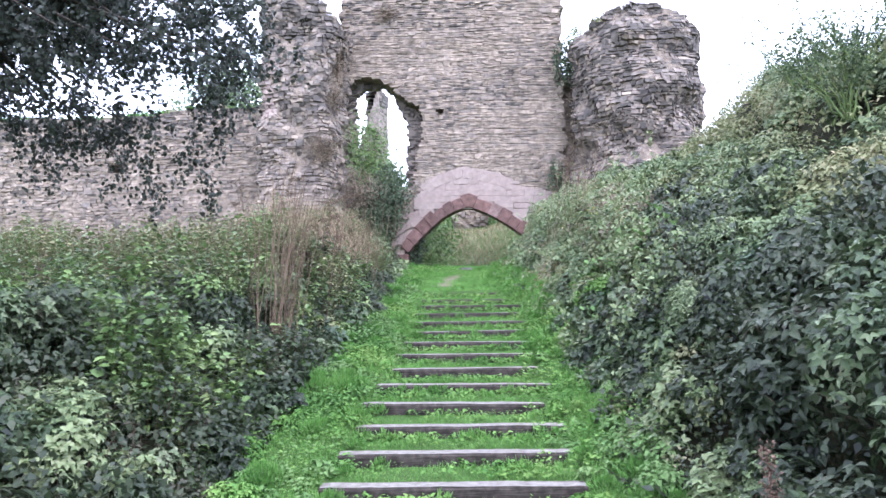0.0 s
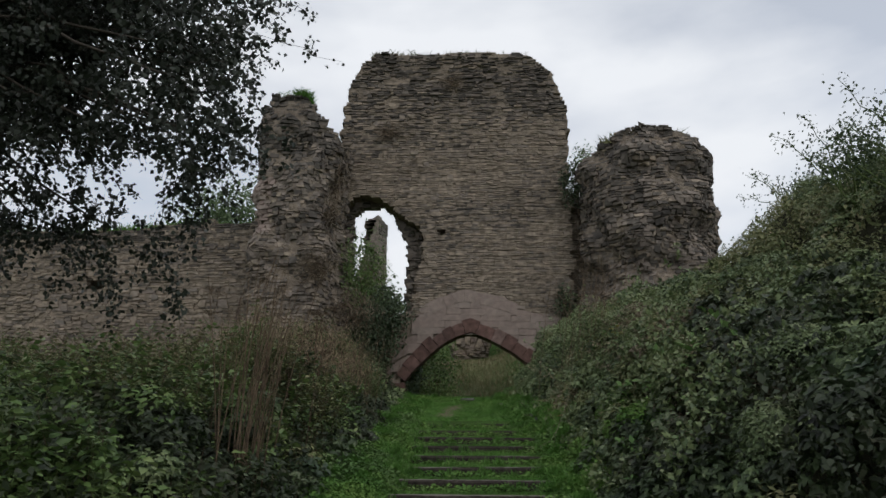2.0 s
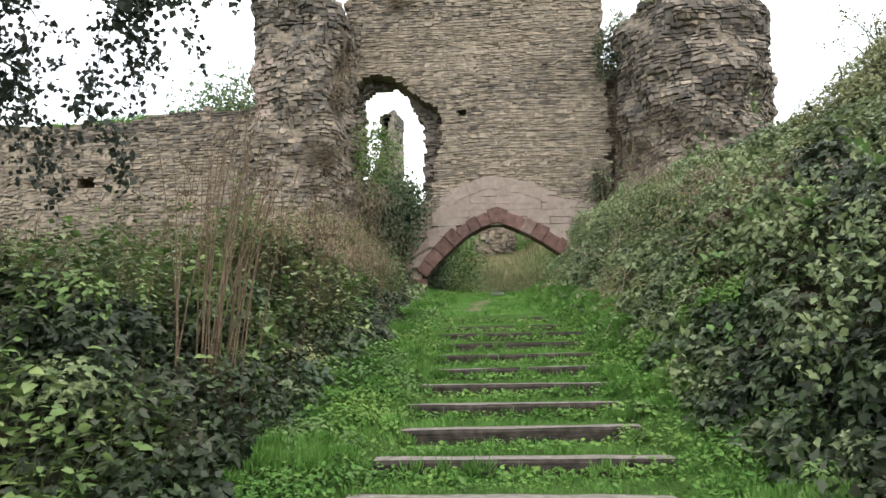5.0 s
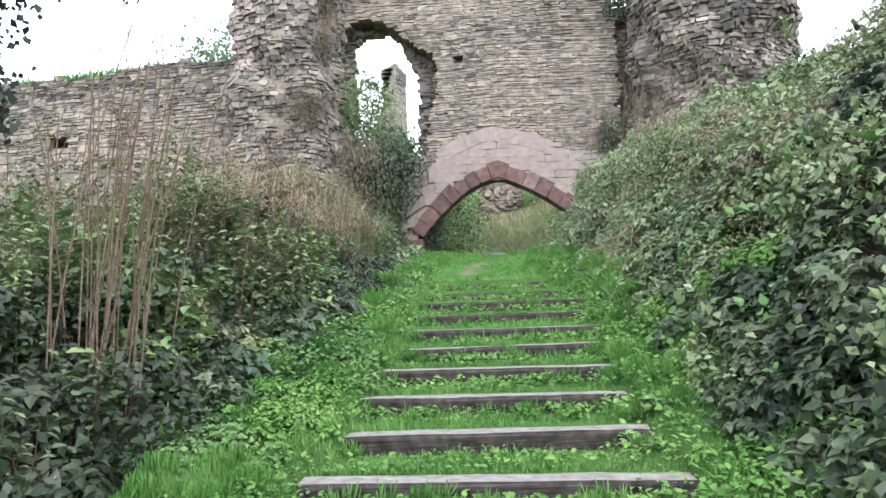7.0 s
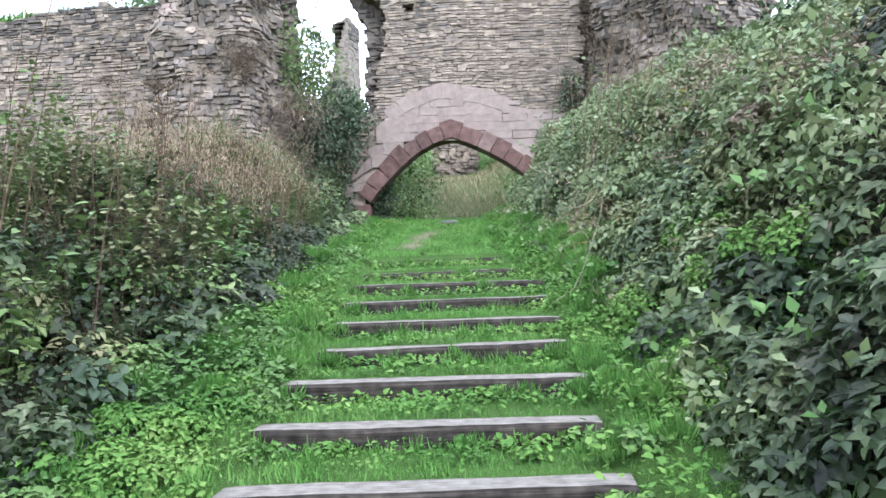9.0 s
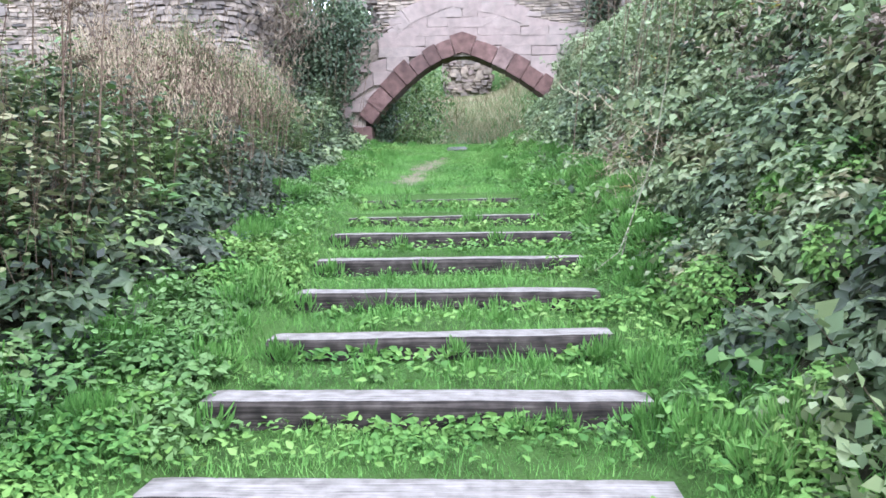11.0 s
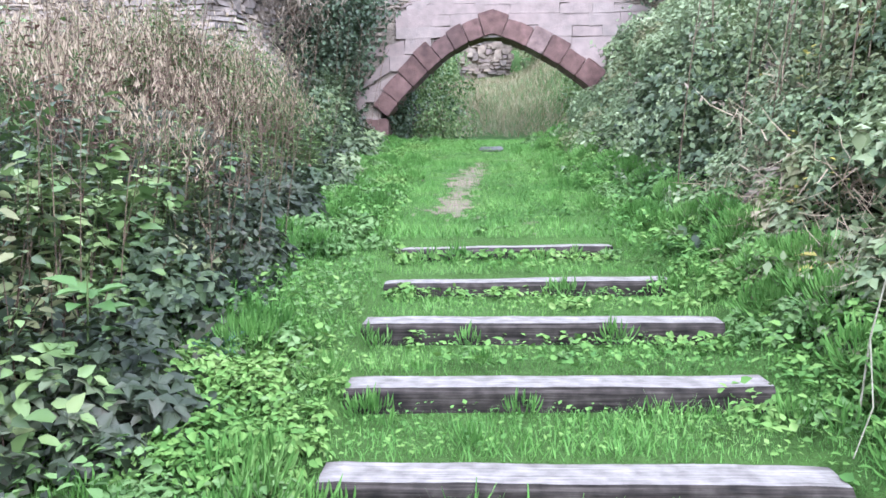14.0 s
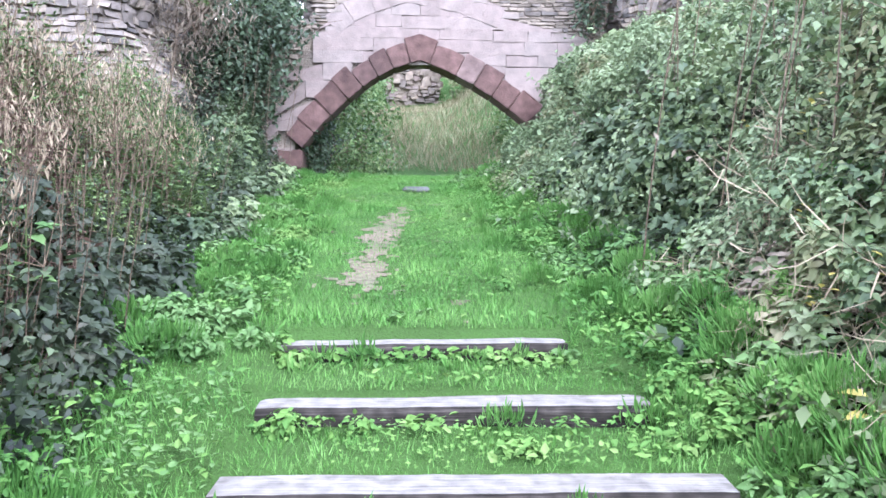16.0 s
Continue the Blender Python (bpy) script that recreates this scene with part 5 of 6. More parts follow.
weed_clump("bramble_clump", "low dark brambles at the verge", 160, (-2.5, -1.35), (9.0, 15.5), (0.5, 0.95), (0.035, 0.075), 40, BRAMBLE, REDSTALK, group="weeds beside the steps")
weed_clump("willowherb_clump", "dry red-brown willowherb with buff seed heads", 380, (-4.2, -1.75), (13.5, 17.5), (0.85, 1.25), (0.03, 0.06), 26, RUST, REDSTALK, SLIM, 24, "dry weeds", "dry willowherb", low=0.4)
weed_clump("goldenrod_clump", "yellow-green tall weeds with pale seed heads", 980, (-3.6, -1.7), (13.8, 20.5), (0.8, 1.15), (0.03, 0.06), 34, NETTLE, GREENSTALK, SLIM, 7, "weeds", "weeds beside the steps", width=1.1)
weed_clump("willowherb_clump", "dry buff willowherb below the wall", 340, (-5.5, -2.2), (17.0, 21.3), (0.8, 1.15), (0.03, 0.06), 12, DRYLEAF, STALK, SLIM, 24, "dry weeds", "dry willowherb", low=0.4)
weed_clump("weed_clump", "olive weeds below the curtain wall", 900, (-13.0, -5.0), (10.0, 22.0), (0.75, 1.05), (0.06, 0.11), 20, OLIVE, STALK, group="weeds beside the steps", radius=0.006)
weed_clump("nettle_clump", "green nettles below the curtain wall", 700, (-12.0, -3.5), (10.0, 22.0), (0.75, 1.05), (0.06, 0.11), 20, NETTLE, GREENSTALK, group="weeds beside the steps", radius=0.006)
weed_clump("shrub_clump", "blue-green shrub at the foot of the gate", 260, (-2.6, -1.65), (19.5, 22.8), (0.6, 1.0), (0.04, 0.07), 46, BRAMBLE, GREENSTALK, group="weeds beside the steps")


def dead_stalks(n, cx, cy, sx, sy, label, h=(1.2, 1.9), mat=STALK, thick=0.0055):
    """Tall leafless stalks, each bending its own way, some forked."""
    ob = thing("dead_stalks", (cx, cy, float(ground_z(cx, cy))), label, "dry stems", "dead stalks")
    for _ in range(n):
        lines, radii = [], []
        x, y = RNG.normal(cx, sx), RNG.normal(cy, sy)
        g, ht = float(ground_z(x, y)), RNG.uniform(*h)
        b = np.array([RNG.normal(0.08, 0.07), RNG.normal(0.02, 0.06)]) * ht
        t = np.linspace(0, 1, 7)
        pts = np.stack([x + b[0] * t ** 1.5, y + b[1] * t ** 1.5, g - 0.04 + ht * t], -1)
        lines.append(pts)
        radii.append((thick, thick * 0.45))
        for _ in range(RNG.integers(1, 5)):
            k = RNG.integers(3, 7)
            o = RNG.normal(0, 0.08, 3)
            lines.append([pts[k], pts[k] + o * 0.5 + np.array([0, 0, 0.07]), pts[k] + o + np.array([0, 0, 0.16])])
            radii.append((0.003, 0.0015))
        part("stalk", tubes("stalk", lines, radii, mat, 4), ob)


dead_stalks(34, -2.12, 9.2, 0.12, 0.22, "tall brown dead stalks standing in a tuft", (1.5, 2.4), STALK, 0.0085)
dead_stalks(16, -2.6, 10.6, 0.5, 0.6, "scattered brown dead stalks among weeds", (1.2, 1.8), REDSTALK)
dead_stalks(20, -2.9, 15.5, 0.6, 1.2, "thin brown dead stalks", (1.3, 1.9))
dead_stalks(80, -1.95, 14.6, 0.25, 1.0, "crowded brown dead stems in the dry weeds", (0.7, 1.4), STALK, 0.004)
dead_stalks(30, 2.15, 15.4, 0.3, 0.8, "thin grey dead stalks on the bank", (1.8, 2.8))
dead_stalks(14, 3.2, 21.5, 0.3, 0.4, "dead stalks below the turret", (2.0, 3.2))
dead_stalks(10, -2.6, 22.0, 0.35, 0.4, "thin dead stalks below the breach", (1.2, 2.0))


def dead_umbel(x, y, ht, heads):
    """A dead hogweed: one straight ribbed stem, side stems, flat dark seed heads on rays."""
    g = float(ground_z(x, y))
    ob = thing("dead_hogweed", (x, y, g), "tall dark dead hogweed with flat seed heads", "dry stem", "dead hogweeds")
    t = np.linspace(0, 1, 7)
    bend = RNG.normal(0.03, 0.03, 2) * ht
    main = np.stack([x + bend[0] * t ** 1.5, y + bend[1] * t ** 1.5, g - 0.04 + ht * t], -1)
    part("stem", tubes("stem", [main], [(0.009, 0.004)], STALK, 6), ob)
    for k in range(heads):
        if k == 0:
            tip = main[-1]
        else:
            s = 3 + k % 3
            tip = main[s] + np.array([RNG.uniform(-0.16, 0.16), RNG.uniform(-0.12, 0.12), RNG.uniform(0.2, 0.34)])
            part("side_stem", tubes("side_stem", [[main[s], (main[s] * 0.5 + tip * 0.5) + np.array([0.02, 0, -0.03]), tip]], [(0.005, 0.003)], STALK, 5), ob)
        rays, seeds = [], []
        for _ in range(22):
            a, r = RNG.uniform(0, 2 * np.pi), 0.11 * math.sqrt(RNG.random()) * (1.0 if k else 1.3)
            end = tip + np.array([r * math.cos(a), r * math.sin(a), 0.06 - 1.2 * r * r])
            rays.append([tip, tip * 0.5 + end * 0.5 + np.array([0, 0, 0.012]), end])
            seeds.append(end + RNG.normal(0, 0.012, (5, 3)) * np.array([1, 1, 0.4]))
        head = part("seed_head", tubes("seed_head", rays, [(0.002, 0.001)] * len(rays), STALK, 3), ob)
        seeds = np.concatenate(seeds)
        me = leaf_mesh("seeds", seeds, rand_dir(len(seeds)), np.array([0, 0, 1.0]) + 0.3 * RNG.normal(size=(len(seeds), 3)), 0.016, STALK)
        part("seeds", me, ob, "", "stuff")


for ux, uy, uh, un in ((-2.05, 12.05, 1.62, 4), (-1.93, 12.2, 1.7, 3), (-2.12, 12.3, 1.4, 3), (-3.65, 12.1, 1.6, 3), (-2.9, 13.2, 1.7, 2)):
    dead_umbel(ux, uy, uh, un)


# ---- ivy and tufts on the walls ----
def cling(name, label, c, r, n, mat, size=(0.05, 0.1), category="ivy", template=LEAF, drop=0.3, group="plants on the walls"):
    thin = 0.35 if mat is DRYLEAF else 1.0
    p = RNG.normal(size=(n, 3)) * np.array(r) * 0.5
    rad = np.sqrt(((p / np.array(r)) ** 2).sum(1))
    p = p[rad < 1.15] * (1 + 0.25 * vnoise(p[rad < 1.15][:, 0] * 3, p[rad < 1.15][:, 2] * 3))[:, None] + np.array(c)
    m = len(p)
    ob = thing(name, c, label, category, group, "stuff")
    part("leaves", leaf_mesh("leaves", p, rand_dir(m) + np.array([0, -0.3, -drop]), np.array([0, -0.8, 0.5]) + 0.5 * RNG.normal(size=(m, 3)), RNG.uniform(*size, m), mat, template, LEAF_Q, thin), ob)
    lines = [[np.array(c) + RNG.normal(size=3) * np.array(r) * 0.2, np.array(c) + RNG.normal(size=3) * np.array(r) * 0.4 + np.array([0, -0.05, 0]), np.array(c) + RNG.normal(size=3) * np.array(r) * 0.6] for _ in range(12)]
    part("stems", tubes("stems", lines, [(0.012, 0.004)] * 12, STALK, 3), ob)


cling("ivy", "green ivy and elder growing up through the breach", (-2.95, 22.85, 6.8), (0.75, 0.5, 1.4), 3400, NETTLE, (0.06, 0.13), template=SLIM)
cling("ivy", "dark ivy hanging below the breach", (-2.35, 22.7, 5.6), (0.7, 0.5, 0.9), 2400, IVY, (0.06, 0.11))
cling("ivy", "dark ivy in the corner beside the arch", (-2.45, 22.6, 4.6), (0.5, 0.5, 0.9), 1700, IVY, (0.06, 0.11))
cling("dry_creeper", "withered creeper on the corner of the buttress", (-3.7, 22.4, 9.6), (0.35, 0.8, 1.3), 1500, DRYLEAF, (0.03, 0.08), "creeper")
cling("dry_tuft", "brown withered tuft on the buttress", (-4.1, 21.55, 6.75), (0.55, 0.3, 0.55), 1400, DRYLEAF, (0.05, 0.14), "dry weeds", SLIM)
cling("dry_tuft", "brown withered tuft in the buttress joints", (-3.75, 21.75, 8.3), (0.3, 0.3, 0.5), 800, DRYLEAF, (0.05, 0.12), "dry weeds", SLIM)
cling("ivy", "dark ivy over the rubble below the breach", (-2.7, 22.4, 5.1), (0.7, 0.4, 0.8), 2600, IVY, (0.05, 0.1))
cling("dry_tuft", "hanging dry roots below the breach", (-3.1, 22.1, 5.6), (0.7, 0.3, 0.7), 1300, DRYLEAF, (0.06, 0.18), "dry weeds", SLIM, 1.2)
cling("wall_tuft", "dark tuft growing from the keep wall", (-0.45, 23.05, 13.0), (0.4, 0.2, 0.3), 500, DRYLEAF, (0.05, 0.12), "weeds", SLIM)
cling("wall_tuft", "dark tuft growing from the keep wall", (-2.4, 23.05, 11.35), (0.45, 0.2, 0.25), 500, DRYLEAF, (0.05, 0.12), "weeds", SLIM)
cling("ivy", "green ivy bush between gatehouse and turret", (3.2, 22.9, 9.6), (0.5, 0.4, 0.75), 1700, IVY, (0.05, 0.1))
cling("dry_creeper", "withered creeper in the gap beside the turret", (3.25, 23.0, 7.6), (0.3, 0.4, 1.2), 900, DRYLEAF, (0.04, 0.09), "creeper")
cling("ivy", "green shoots at the turret's top corner", (3.4, 22.6, 10.35), (0.35, 0.3, 0.4), 350, NETTLE, (0.04, 0.08))
cling("ivy", "dark ivy at the foot of the keep wall", (2.75, 23.0, 6.0), (0.3, 0.2, 0.5), 500, IVY, (0.05, 0.09))
cling("gate_bush", "green bush inside the gateway", (-1.05, 24.6, 3.8), (0.75, 0.8, 0.7), 2600, NETTLE, (0.05, 0.09), "bush")
cling("gate_ivy", "dark ivy on the inner wall of the gateway", (-1.6, 24.0, 4.0), (0.3, 0.7, 0.7), 1600, IVY, (0.05, 0.09))
cling("gate_bush", "green bush behind the gateway", (-1.7, 29.0, 5.0), (1.2, 1.0, 1.7), 6500, NETTLE, (0.06, 0.12), "bush")
cling("gate_bush", "green bush beside the wall fragment beyond the gate", (-2.1, 34.0, 6.6), (1.2, 0.8, 1.7), 4500, NETTLE, (0.07, 0.14), "bush")
cling("gate_bush", "pale green scrub beside the wall fragment beyond the gate", (2.3, 34.4, 7.0), (1.5, 0.8, 1.3), 4500, OLIVE, (0.07, 0.14), "bush")
cling("gate_bush", "green bush at the edge of the gateway", (2.3, 27.0, 4.6), (0.7, 1.3, 1.0), 2600, NETTLE, (0.06, 0.11), "bush")


def top_tufts(name, label, xs, top, y, n, mat, h=(0.08, 0.25)):
    x = RNG.uniform(*xs, n)
    z = np.array([top(v) for v in x]) - 0.02
    yy = y + RNG.uniform(-0.05, 0.8, n)
    az = RNG.uniform(0, 2 * np.pi, n)
    along = np.stack([0.6 * np.cos(az), 0.6 * np.sin(az), np.ones(n)], -1)
    up = np.stack([np.cos(az), np.sin(az), np.full(n, 0.2)], -1)
    hh = RNG.uniform(*h, n) * (0.6 + 0.8 * np.maximum(vnoise(x * 1.7, yy * 1.7 + 3), -0.4))
    me = leaf_mesh(name, np.stack([x, yy, z], -1), along, up, hh, mat, BLADE, BLADE_Q, RNG.uniform(0.1, 0.2, n))
    tagged(new(name, me), label, "grass", "turf on the walls", "stuff")


top_tufts("wall_top_grass", "green turf along the top of the curtain wall", (-19, -5.6), lambda x: np.interp(x, [-19, -13, -11.4, -9.5, -8, -6, -5.5], [8.1, 8.2, 8.1, 8.2, 8.4, 8.4, 8.45]), 22.7, 5000, GRASS, (0.1, 0.3))
top_tufts("wall_top_grass", "short dry turf on top of the gatehouse", (-3.0, 1.9), lambda x: 14.08, 23.25, 1300, OLIVE, (0.08, 0.25))
top_tufts("wall_top_grass", "mossy turf capping the buttress", (-5.5, -4.5), lambda x: np.interp(x, [-5.9, -5.6, -5.1, -4.6, -4.2], [11.55, 12.0, 12.05, 11.85, 11.35]), 21.7, 1500, GRASS, (0.1, 0.3))
top_tufts("wall_top_grass", "thin weeds on top of the turret", (3.7, 6.4), lambda x: np.interp(x, [3.5, 4.0, 4.7, 5.6, 6.4, 6.8], [10.15, 10.45, 10.7, 10.7, 10.4, 10.05]), 21.9, 800, OLIVE, (0.1, 0.4))


def back_grass(mat, label):
    n = 13000
    x, y = RNG.uniform(-2.8, 4.2, n), RNG.uniform(26.0, 34.8, n)
    z = ground_z(x, y)
    az = RNG.uniform(0, 2 * np.pi, n)
    along = np.stack([0.5 * np.cos(az), 0.5 * np.sin(az), np.ones(n)], -1)
    up = np.stack([np.cos(az), np.sin(az), np.full(n, 0.2)], -1)
    me = leaf_mesh("dry_grass", np.stack([x, y, z], -1), along, up, RNG.uniform(0.1, 0.3, n), mat, TURF, TURF_Q, RNG.uniform(0.025, 0.06, n))
    tagged(new("bank_grass", me), label, "grass", "", "stuff")


back_grass(BUFF, "pale dry grass on the bank beyond the gate")
back_grass(OLIVE, "olive rough grass on the bank beyond the gate")


# ---- trees ----
def limb(a, b, r0, r1, sag=0.0, wig=0.15, k=7):
    a, b = np.array(a, float), np.array(b, float)
    t = np.linspace(0, 1, k)[:, None]
    pts = a + (b - a) * t + np.array([0, 0, 1.0]) * sag * np.sin(np.pi * t)
    pts[1:-1] += RNG.normal(0, wig, (k - 2, 3)) * np.linalg.norm(b - a) * 0.12
    return pts, (r0, r1)


def build_overhanging_tree():
    base = np.array([-9.2, 9.6, float(ground_z(-9.2, 9.6))])
    ob = thing("overhanging_tree", base, "dark leafy tree whose drooping branches hang over the path's edge", "tree")
    lines, radii = [], []
    p, r = limb(base - np.array([0, 0, 0.1]), base + np.array([0.5, 0, 4.2]), 0.24, 0.16)
    part("trunk", tubes("trunk", [p], [r], BARK, 8), ob)
    crown = []
    top = base + np.array([0.5, 0, 4.0])
    for k in range(80):
        end = np.array([RNG.uniform(-7.0, -2.75), RNG.uniform(8.0, 10.8), RNG.uniform(4.5, 8.2)])
        if end[0] > -3.6:
            end[2] = RNG.uniform(4.7, 7.6)
        p, r = limb(top + RNG.normal(0, 0.2, 3), end, 0.045, 0.012, 0.7)
        lines.append(p)
        radii.append(r)
        crown.append(end)
        crown.append(p[4])
    # unseen near limbs, added to shade the weeds beside the lower path
    for k in range(28):
        y = RNG.uniform(1.5, 6.5)
        end = np.array([-0.62 * y - 1.2 - 2.4 * RNG.random(), y, RNG.uniform(4.4, 7.8)])
        p, r = limb(top + RNG.normal(0, 0.2, 3), end, 0.06, 0.012, 0.9)
        lines.append(p)
        radii.append(r)
        crown.append(end)
        crown.append(p[5])
    at, twl, twr = [], [], []
    for c in crown:
        if c[0] < -7.5:
            continue
        for _ in range(14):
            a = c + RNG.normal(0, 0.3, 3)
            ln = RNG.uniform(0.35, 0.95)
            b = a + np.array([RNG.normal(0.1, 0.35), RNG.normal(0, 0.3), RNG.uniform(-0.8, 0.15)]) * ln
            p, r = limb(a, b, 0.004, 0.0015, 0.05, 0.2, 6)
            twl.append(p)
            twr.append(r)
            k = int(33 * ln) + 12
            s = RNG.random(k) * 5
            q = np.stack([np.interp(s, np.arange(6), p[:, i]) for i in range(3)], -1)
            at.append(q + RNG.normal(0, 0.05, (k, 3)))
    # long drooping tails and the bare-tipped sprays
    for a, b, n in (((-5.3, 9.6, 4.6), (-5.6, 9.6, 3.25), 95), ((-5.0, 9.6, 4.7), (-5.2, 9.6, 3.4), 95), ((-4.9, 9.6, 4.8), (-4.75, 9.6, 3.65), 95), ((-5.8, 9.6, 4.9), (-5.7, 9.6, 3.8), 95), ((-3.2, 9.6, 4.9), (-3.65, 9.6, 3.3), 95), ((-2.9, 9.3, 5.9), (-2.3, 9.3, 4.85), 120), ((-3.0, 9.3, 6.1), (-2.35, 9.3, 5.75), 90), ((-3.05, 9.6, 5.0), (-3.12, 9.6, 3.15), 300), ((-3.25, 9.5, 4.9), (-3.3, 9.5, 3.7), 140), ((-2.85, 9.6, 5.2), (-2.9, 9.6, 4.2), 110), ((-3.9, 9.4, 4.7), (-3.75, 9.4, 3.2), 150), ((-4.2, 9.7, 4.6), (-4.5, 9.6, 3.35), 110), ((-4.75, 10.6, 4.8), (-4.3, 10.6, 3.25), 170), ((-4.7, 10.5, 4.7), (-4.6, 10.5, 3.5), 120), ((-3.3, 9.3, 6.4), (-1.35, 9.3, 6.05), 26), ((-3.0, 9.0, 5.9), (-1.9, 9.0, 5.0), 40), ((-3.0, 9.2, 6.6), (-1.75, 9.2, 6.6), 18), ((-2.9, 9.0, 5.4), (-2.2, 9.0, 4.5), 70)):
        p, r = limb(a, b, 0.006, 0.002, 0.12, 0.25, 9)
        twl.append(p)
        twr.append(r)
        s = (RNG.random(n) ** 0.7) * 8
        q = np.stack([np.interp(s, np.arange(9), p[:, i]) for i in range(3)], -1)
        at.append(q + RNG.normal(0, 0.07, (n, 3)))
    at = np.concatenate(at)
    m = len(at)
    for one, rr in zip(lines, radii):
        part("limb", tubes("limb", [one], [rr], BARK, 5), ob)
    part("spray", tubes("spray", twl, twr, BARK, 3), ob, "", "stuff")
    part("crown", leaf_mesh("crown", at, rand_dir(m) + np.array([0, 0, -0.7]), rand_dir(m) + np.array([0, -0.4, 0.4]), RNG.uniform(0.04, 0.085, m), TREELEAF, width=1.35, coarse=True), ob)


build_overhanging_tree()


def far_tree(name, label, base, height, spread_r, n, size=(0.15, 0.3)):
    base = np.array(base, float)
    ob = thing(name, base, label, "tree", "trees beyond the walls")
    p, r = limb(base - np.array([0, 0, 0.3]), base + np.array([0, 0, height * 0.6]), 0.3, 0.12)
    lines, radii, at = [p], [r], []
    for k in range(26):
        c = base + np.array([0, 0, height * 0.68]) + rand_dir(1)[0] * np.array([spread_r, spread_r, height * 0.3]) * RNG.uniform(0.35, 0.9)
        q, rr = limb(base + np.array([0, 0, height * RNG.uniform(0.3, 0.6)]), c, 0.07, 0.02)
        lines.append(q)
        radii.append(rr)
        at.append(c + RNG.normal(0, 1, (n // 26, 3)) * np.array([0.3, 0.3, 0.22]) * spread_r)
    at = np.concatenate(at)
    m = len(at)
    part("trunk", tubes("trunk", lines, radii, BARK, 5), ob)
    part("crown", leaf_mesh("crown", at, rand_dir(m) + np.array([0, 0, -0.2]), rand_dir(m) + np.array([0, -0.3, 0.8]), RNG.uniform(*size, m), FARLEAF, coarse=True), ob)


far_tree("far_tree", "green broadleaf tree beyond the curtain wall", (-12.6, 40, 5.0), 11.6, 3.0, 9000)
far_tree("far_tree", "green broadleaf tree beyond the curtain wall", (-9.2, 43, 5.0), 9.8, 2.4, 6000)
far_tree("far_tree", "small tree beyond the breach", (-4.5, 40, 5.0), 6.6, 1.3, 2500)


def elder(base, h, n, label):
    """A loose shrub of upright arching shoots."""
    base = np.array(base, float)
    ob = thing("elder_shrub", base, label, "shrub", "shrubs on the bank")
    lines, radii, at = [], [], []
    for _ in range(16):
        b = base + np.array([RNG.normal(0, 0.5), RNG.normal(0, 0.5), h * RNG.uniform(0.6, 1.0)])
        p, r = limb(base + RNG.normal(0, 0.1, 3) * np.array([1, 1, 0]), b, 0.014, 0.003, 0.1, 0.2, 8)
        lines.append(p)
        radii.append(r)
        s = 3 + 4 * RNG.random(n // 16)
        q = np.stack([np.interp(s, np.arange(8), p[:, i]) for i in range(3)], -1)
        at.append(q + RNG.normal(0, 0.07, q.shape))
    at = np.concatenate(at)
    m = len(at)
    for one, rr in zip(lines, radii):
        part("shoot", tubes("shoot", [one], [rr], GREENSTALK, 4), ob)
    part("leaves", leaf_mesh("leaves", at, rand_dir(m) + np.array([0, 0, -0.2]), rand_dir(m) + np.array([0, -0.2, 0.9]), RNG.uniform(0.03, 0.065, m), BRAMBLE), ob)


for bx, by, bh, bn in ((5.2, 11.2, 1.25, 1300), (4.9, 9.2, 1.2, 1500), (5.4, 9.9, 1.3, 1300), (6.0, 15.0, 0.8, 700)):
    elder((bx, by, float(path_z(by) + right_height(bx - right_edge(by), by)) - 0.35), bh, bn, "loose elder shrub against the sky on the bank")


# ---- single plants and bits by the steps ----
def rosette(name, label, at, n, size, mat, rise=0.5, category="plant", height=0.3):
    at = np.array(at, float)
    ob = thing(name, at - np.array([0, 0, height]), label, category)
    az = np.arange(n) * 2.4
    p = at + np.stack([0.03 * np.cos(az), 0.03 * np.sin(az), -height * 0.5 * RNG.random(n)], -1)
    along = np.stack([np.cos(az), np.sin(az), RNG.uniform(rise - 0.4, rise + 0.3, n)], -1)
    part("stalk", tubes("stalk", [[at - np.array([0, 0, height]), at - np.array([0.01, 0, height * 0.5]), at]], [(0.006, 0.003)], GREENSTALK, 5), ob)
    for k in range(n):
        part("leaf", leaf_mesh("leaf", p[k:k + 1], along[k:k + 1], np.array([[0, -0.2, 1.0]]), size * RNG.uniform(0.7, 1.1), mat), ob)


rosette("big_leaf_plant", "plant with broad pale green leaves in the brambles", (-1.52, 12.17, 2.39), 9, 0.13, PALE, 0.3, height=0.45)
rosette("blue_green_plant", "squat blue-green leafed plant at the verge", (-1.34, 12.87, 2.0), 10, 0.14, BLUISH, 0.5, height=0.2)
def bank_z(x, y):
    return float(path_z(y) + right_height(x - right_edge(y), y))


rosette("young_sapling", "young sapling with broad fresh green leaves on the bank", (2.34, 9.25, bank_z(2.34, 9.25) + 0.25), 14, 0.13, PALE, 0.3, height=0.7)
rosette("pale_leaf_plant", "pale-leaved plant in the brambles", (1.95, 10.45, bank_z(1.95, 10.45) + 0.06), 6, 0.13, PALE, 0.2, height=0.5)
rosette("yellow_leaf_plant", "yellowed leaves beside the steps", (1.52, 13.36, bank_z(1.52, 13.36) + 0.08), 5, 0.1, YELLOW, 0.4, height=0.45)
rosette("yellow_leaf_plant", "orange-yellow leaves on the bank", (2.3, 12.95, bank_z(2.3, 12.95) + 0.1), 7, 0.11, YELLOW, 0.3, height=0.45)
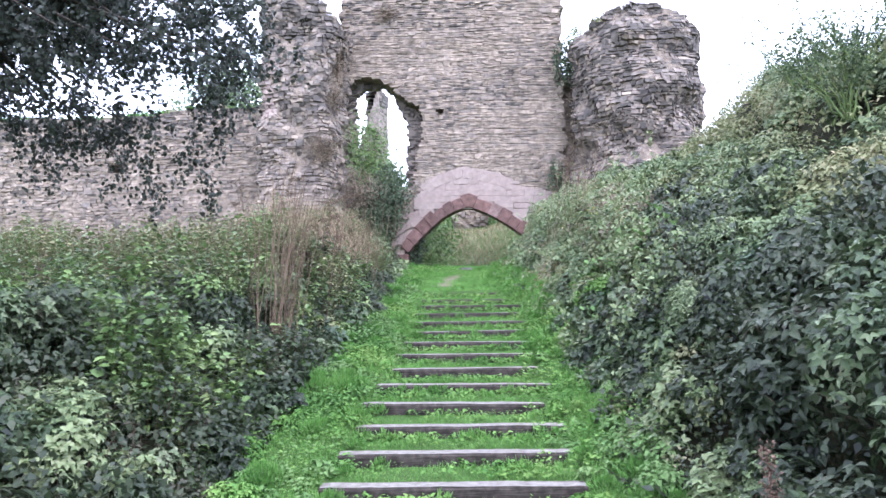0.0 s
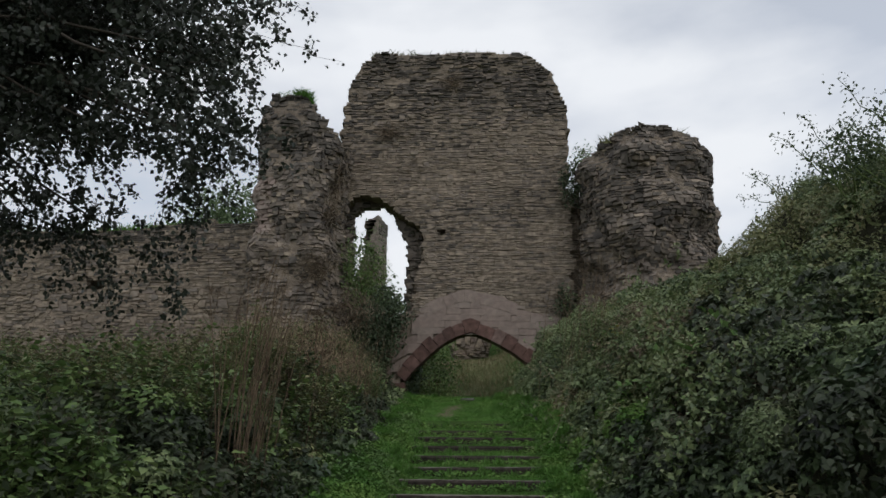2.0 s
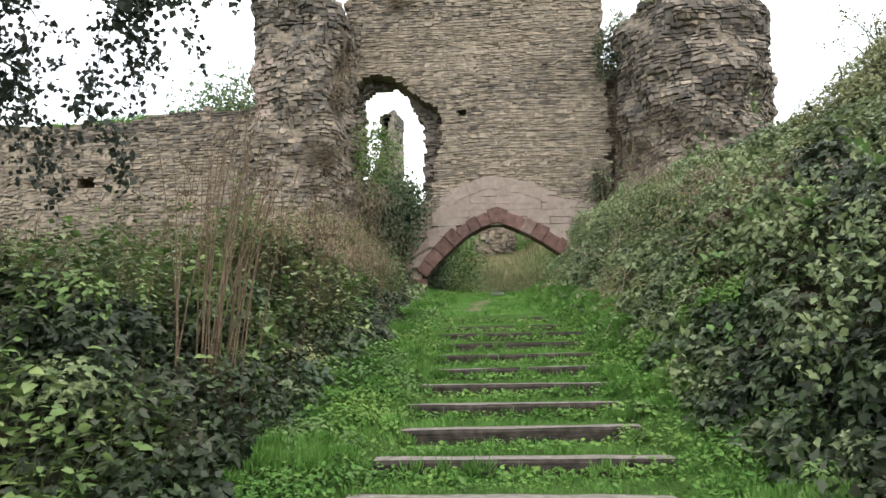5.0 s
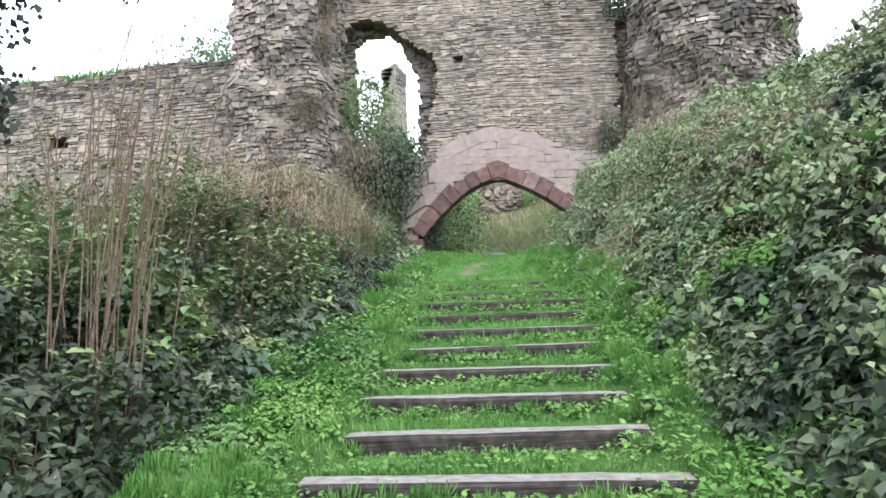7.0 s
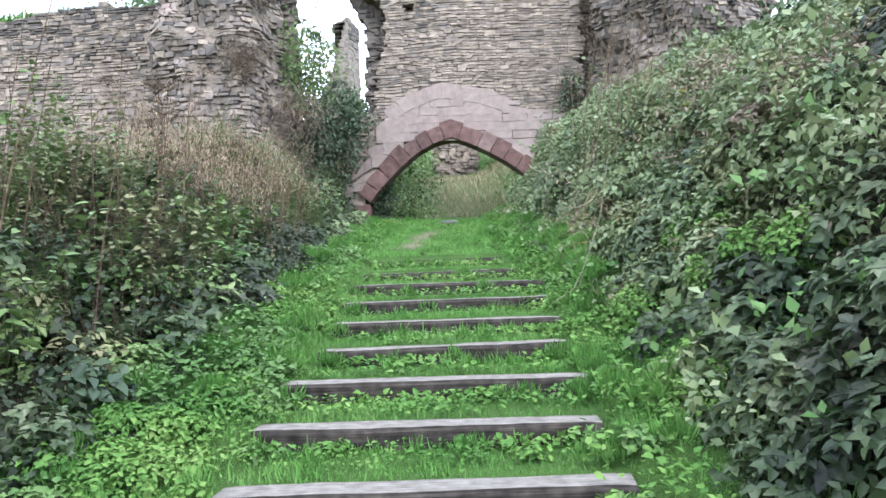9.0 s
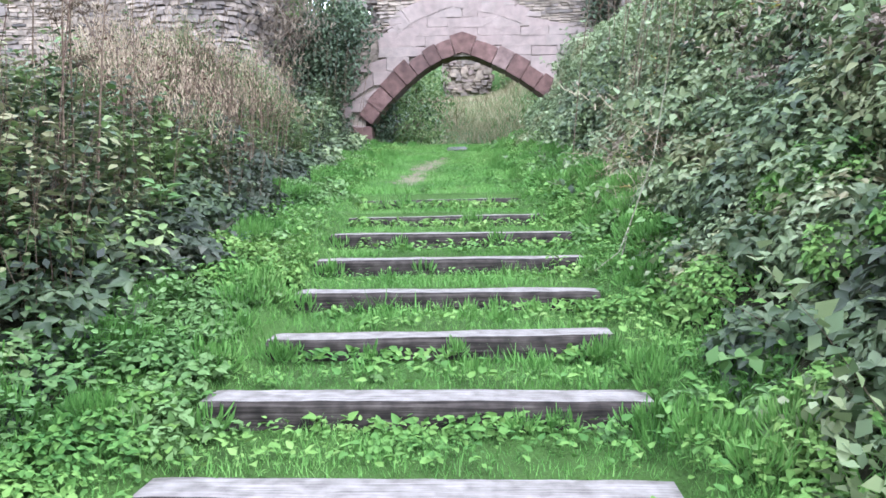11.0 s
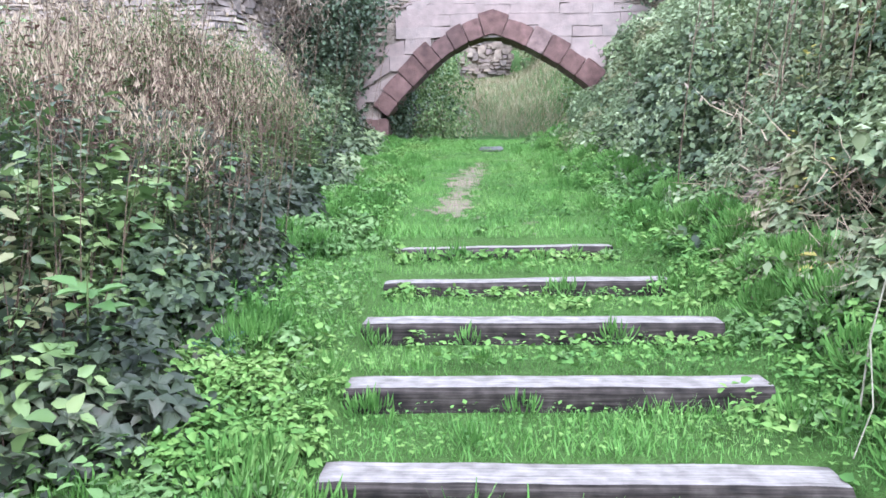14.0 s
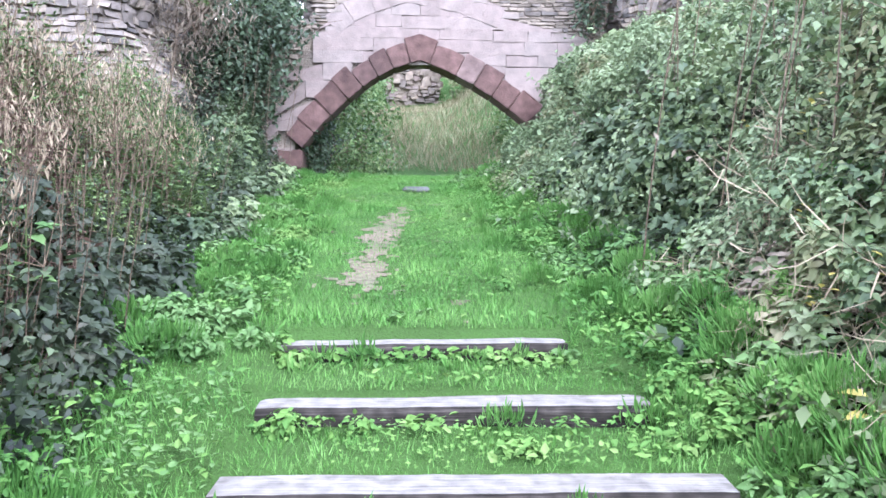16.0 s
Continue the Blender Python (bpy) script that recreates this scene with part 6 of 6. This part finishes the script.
for fx, fy in ((1.75, 14.3), (1.6, 13.9), (1.95, 14.7), (1.7, 13.6), (2.1, 14.2), (1.85, 15.2)):
    rosette("yellow_flower_plant", "small yellow blooms on the bank", (fx, fy, bank_z(fx, fy) + 0.1), 8, 0.045, YELLOW, 0.4, height=0.4)
rosette("young_sapling", "bright green young leaves among dry weeds", (-1.75, 14.3, 2.95), 14, 0.13, PALE, 0.0, height=0.7)
rosette("young_sapling", "bright green young leaves among weeds", (-1.9, 13.8, 2.8), 12, 0.12, PALE, 0.0, height=0.7)
stalk = thing("hogweed_stalk", (1.25, 12.5, 1.85), "pale bent dead hogweed stalk leaning on the bank", "dry stem")
part("stem", tubes("stem", [[(1.22, 12.35, 1.8), (1.33, 12.5, 2.1), (1.5, 12.65, 2.5), (1.62, 12.8, 3.05)], [(1.33, 12.5, 2.1), (1.2, 12.2, 1.92), (1.02, 11.95, 1.83)]], [(0.0045, 0.003), (0.0035, 0.002)], PALESTALK, 6), stalk)
def rusty_dock(x, y, ht):
    """A dead dock: one ribbed stem with a rust-red spike of seeds."""
    g = float(path_z(y) + right_height(x - right_edge(y), y)) - 0.25
    ob = thing("dead_dock", (x, y, g), "rust-red dead dock spike standing in the brambles", "dry stem")
    p, r = limb((x, y, g), (x - 0.06, y + 0.03, g + ht), 0.007, 0.003, 0.0, 0.1, 8)
    part("stem", tubes("stem", [p], [r], REDSTALK, 6), ob)
    t = 2.5 + 4.5 * RNG.random(420)
    q = np.stack([np.interp(t, np.arange(8), p[:, i]) for i in range(3)], -1) + RNG.normal(0, 0.028, (420, 3))
    part("seed_spike", leaf_mesh("seed_spike", q, rand_dir(420), rand_dir(420), RNG.uniform(0.012, 0.03, 420), REDSTALK), ob, "", "stuff")


rusty_dock(1.9, 4.0, 0.75)
slab = new("stone_slab", jamb(0.0, 0.34, 3.12, 3.19, 20.8, 21.15))
slab.data.materials[0] = SLAB
tagged(slab, "small flat grey stone in the path", "stone")

# ---- pieces that can be told apart, last ----
for s in ash_stones:
    c = np.mean(s[0], axis=0)
    ob = part("ashlar_block", quad_mesh("ashlar_block", s[0], STONE_Q, [ASHLAR], flat=True), gatehouse)
for s in near_stones:
    part("stone", quad_mesh("stone", s[0], STONE_Q, [keep_mats[keep_choice(s)]], flat=True), gatehouse)
for owner, stones, choices in ((buttress, butt_near, (GREY, TAN, GREY, DARKSTONE)), (turret, turret_near, (GREY, GREY, TAN, DARKSTONE)), (curtain, curtain_near, (TAN, TAN, TAN, GREY))):
    for k, s in enumerate(stones):
        part("stone", quad_mesh("stone", s[0], STONE_Q, [choices[(k * 7) % 4]], flat=True), owner)
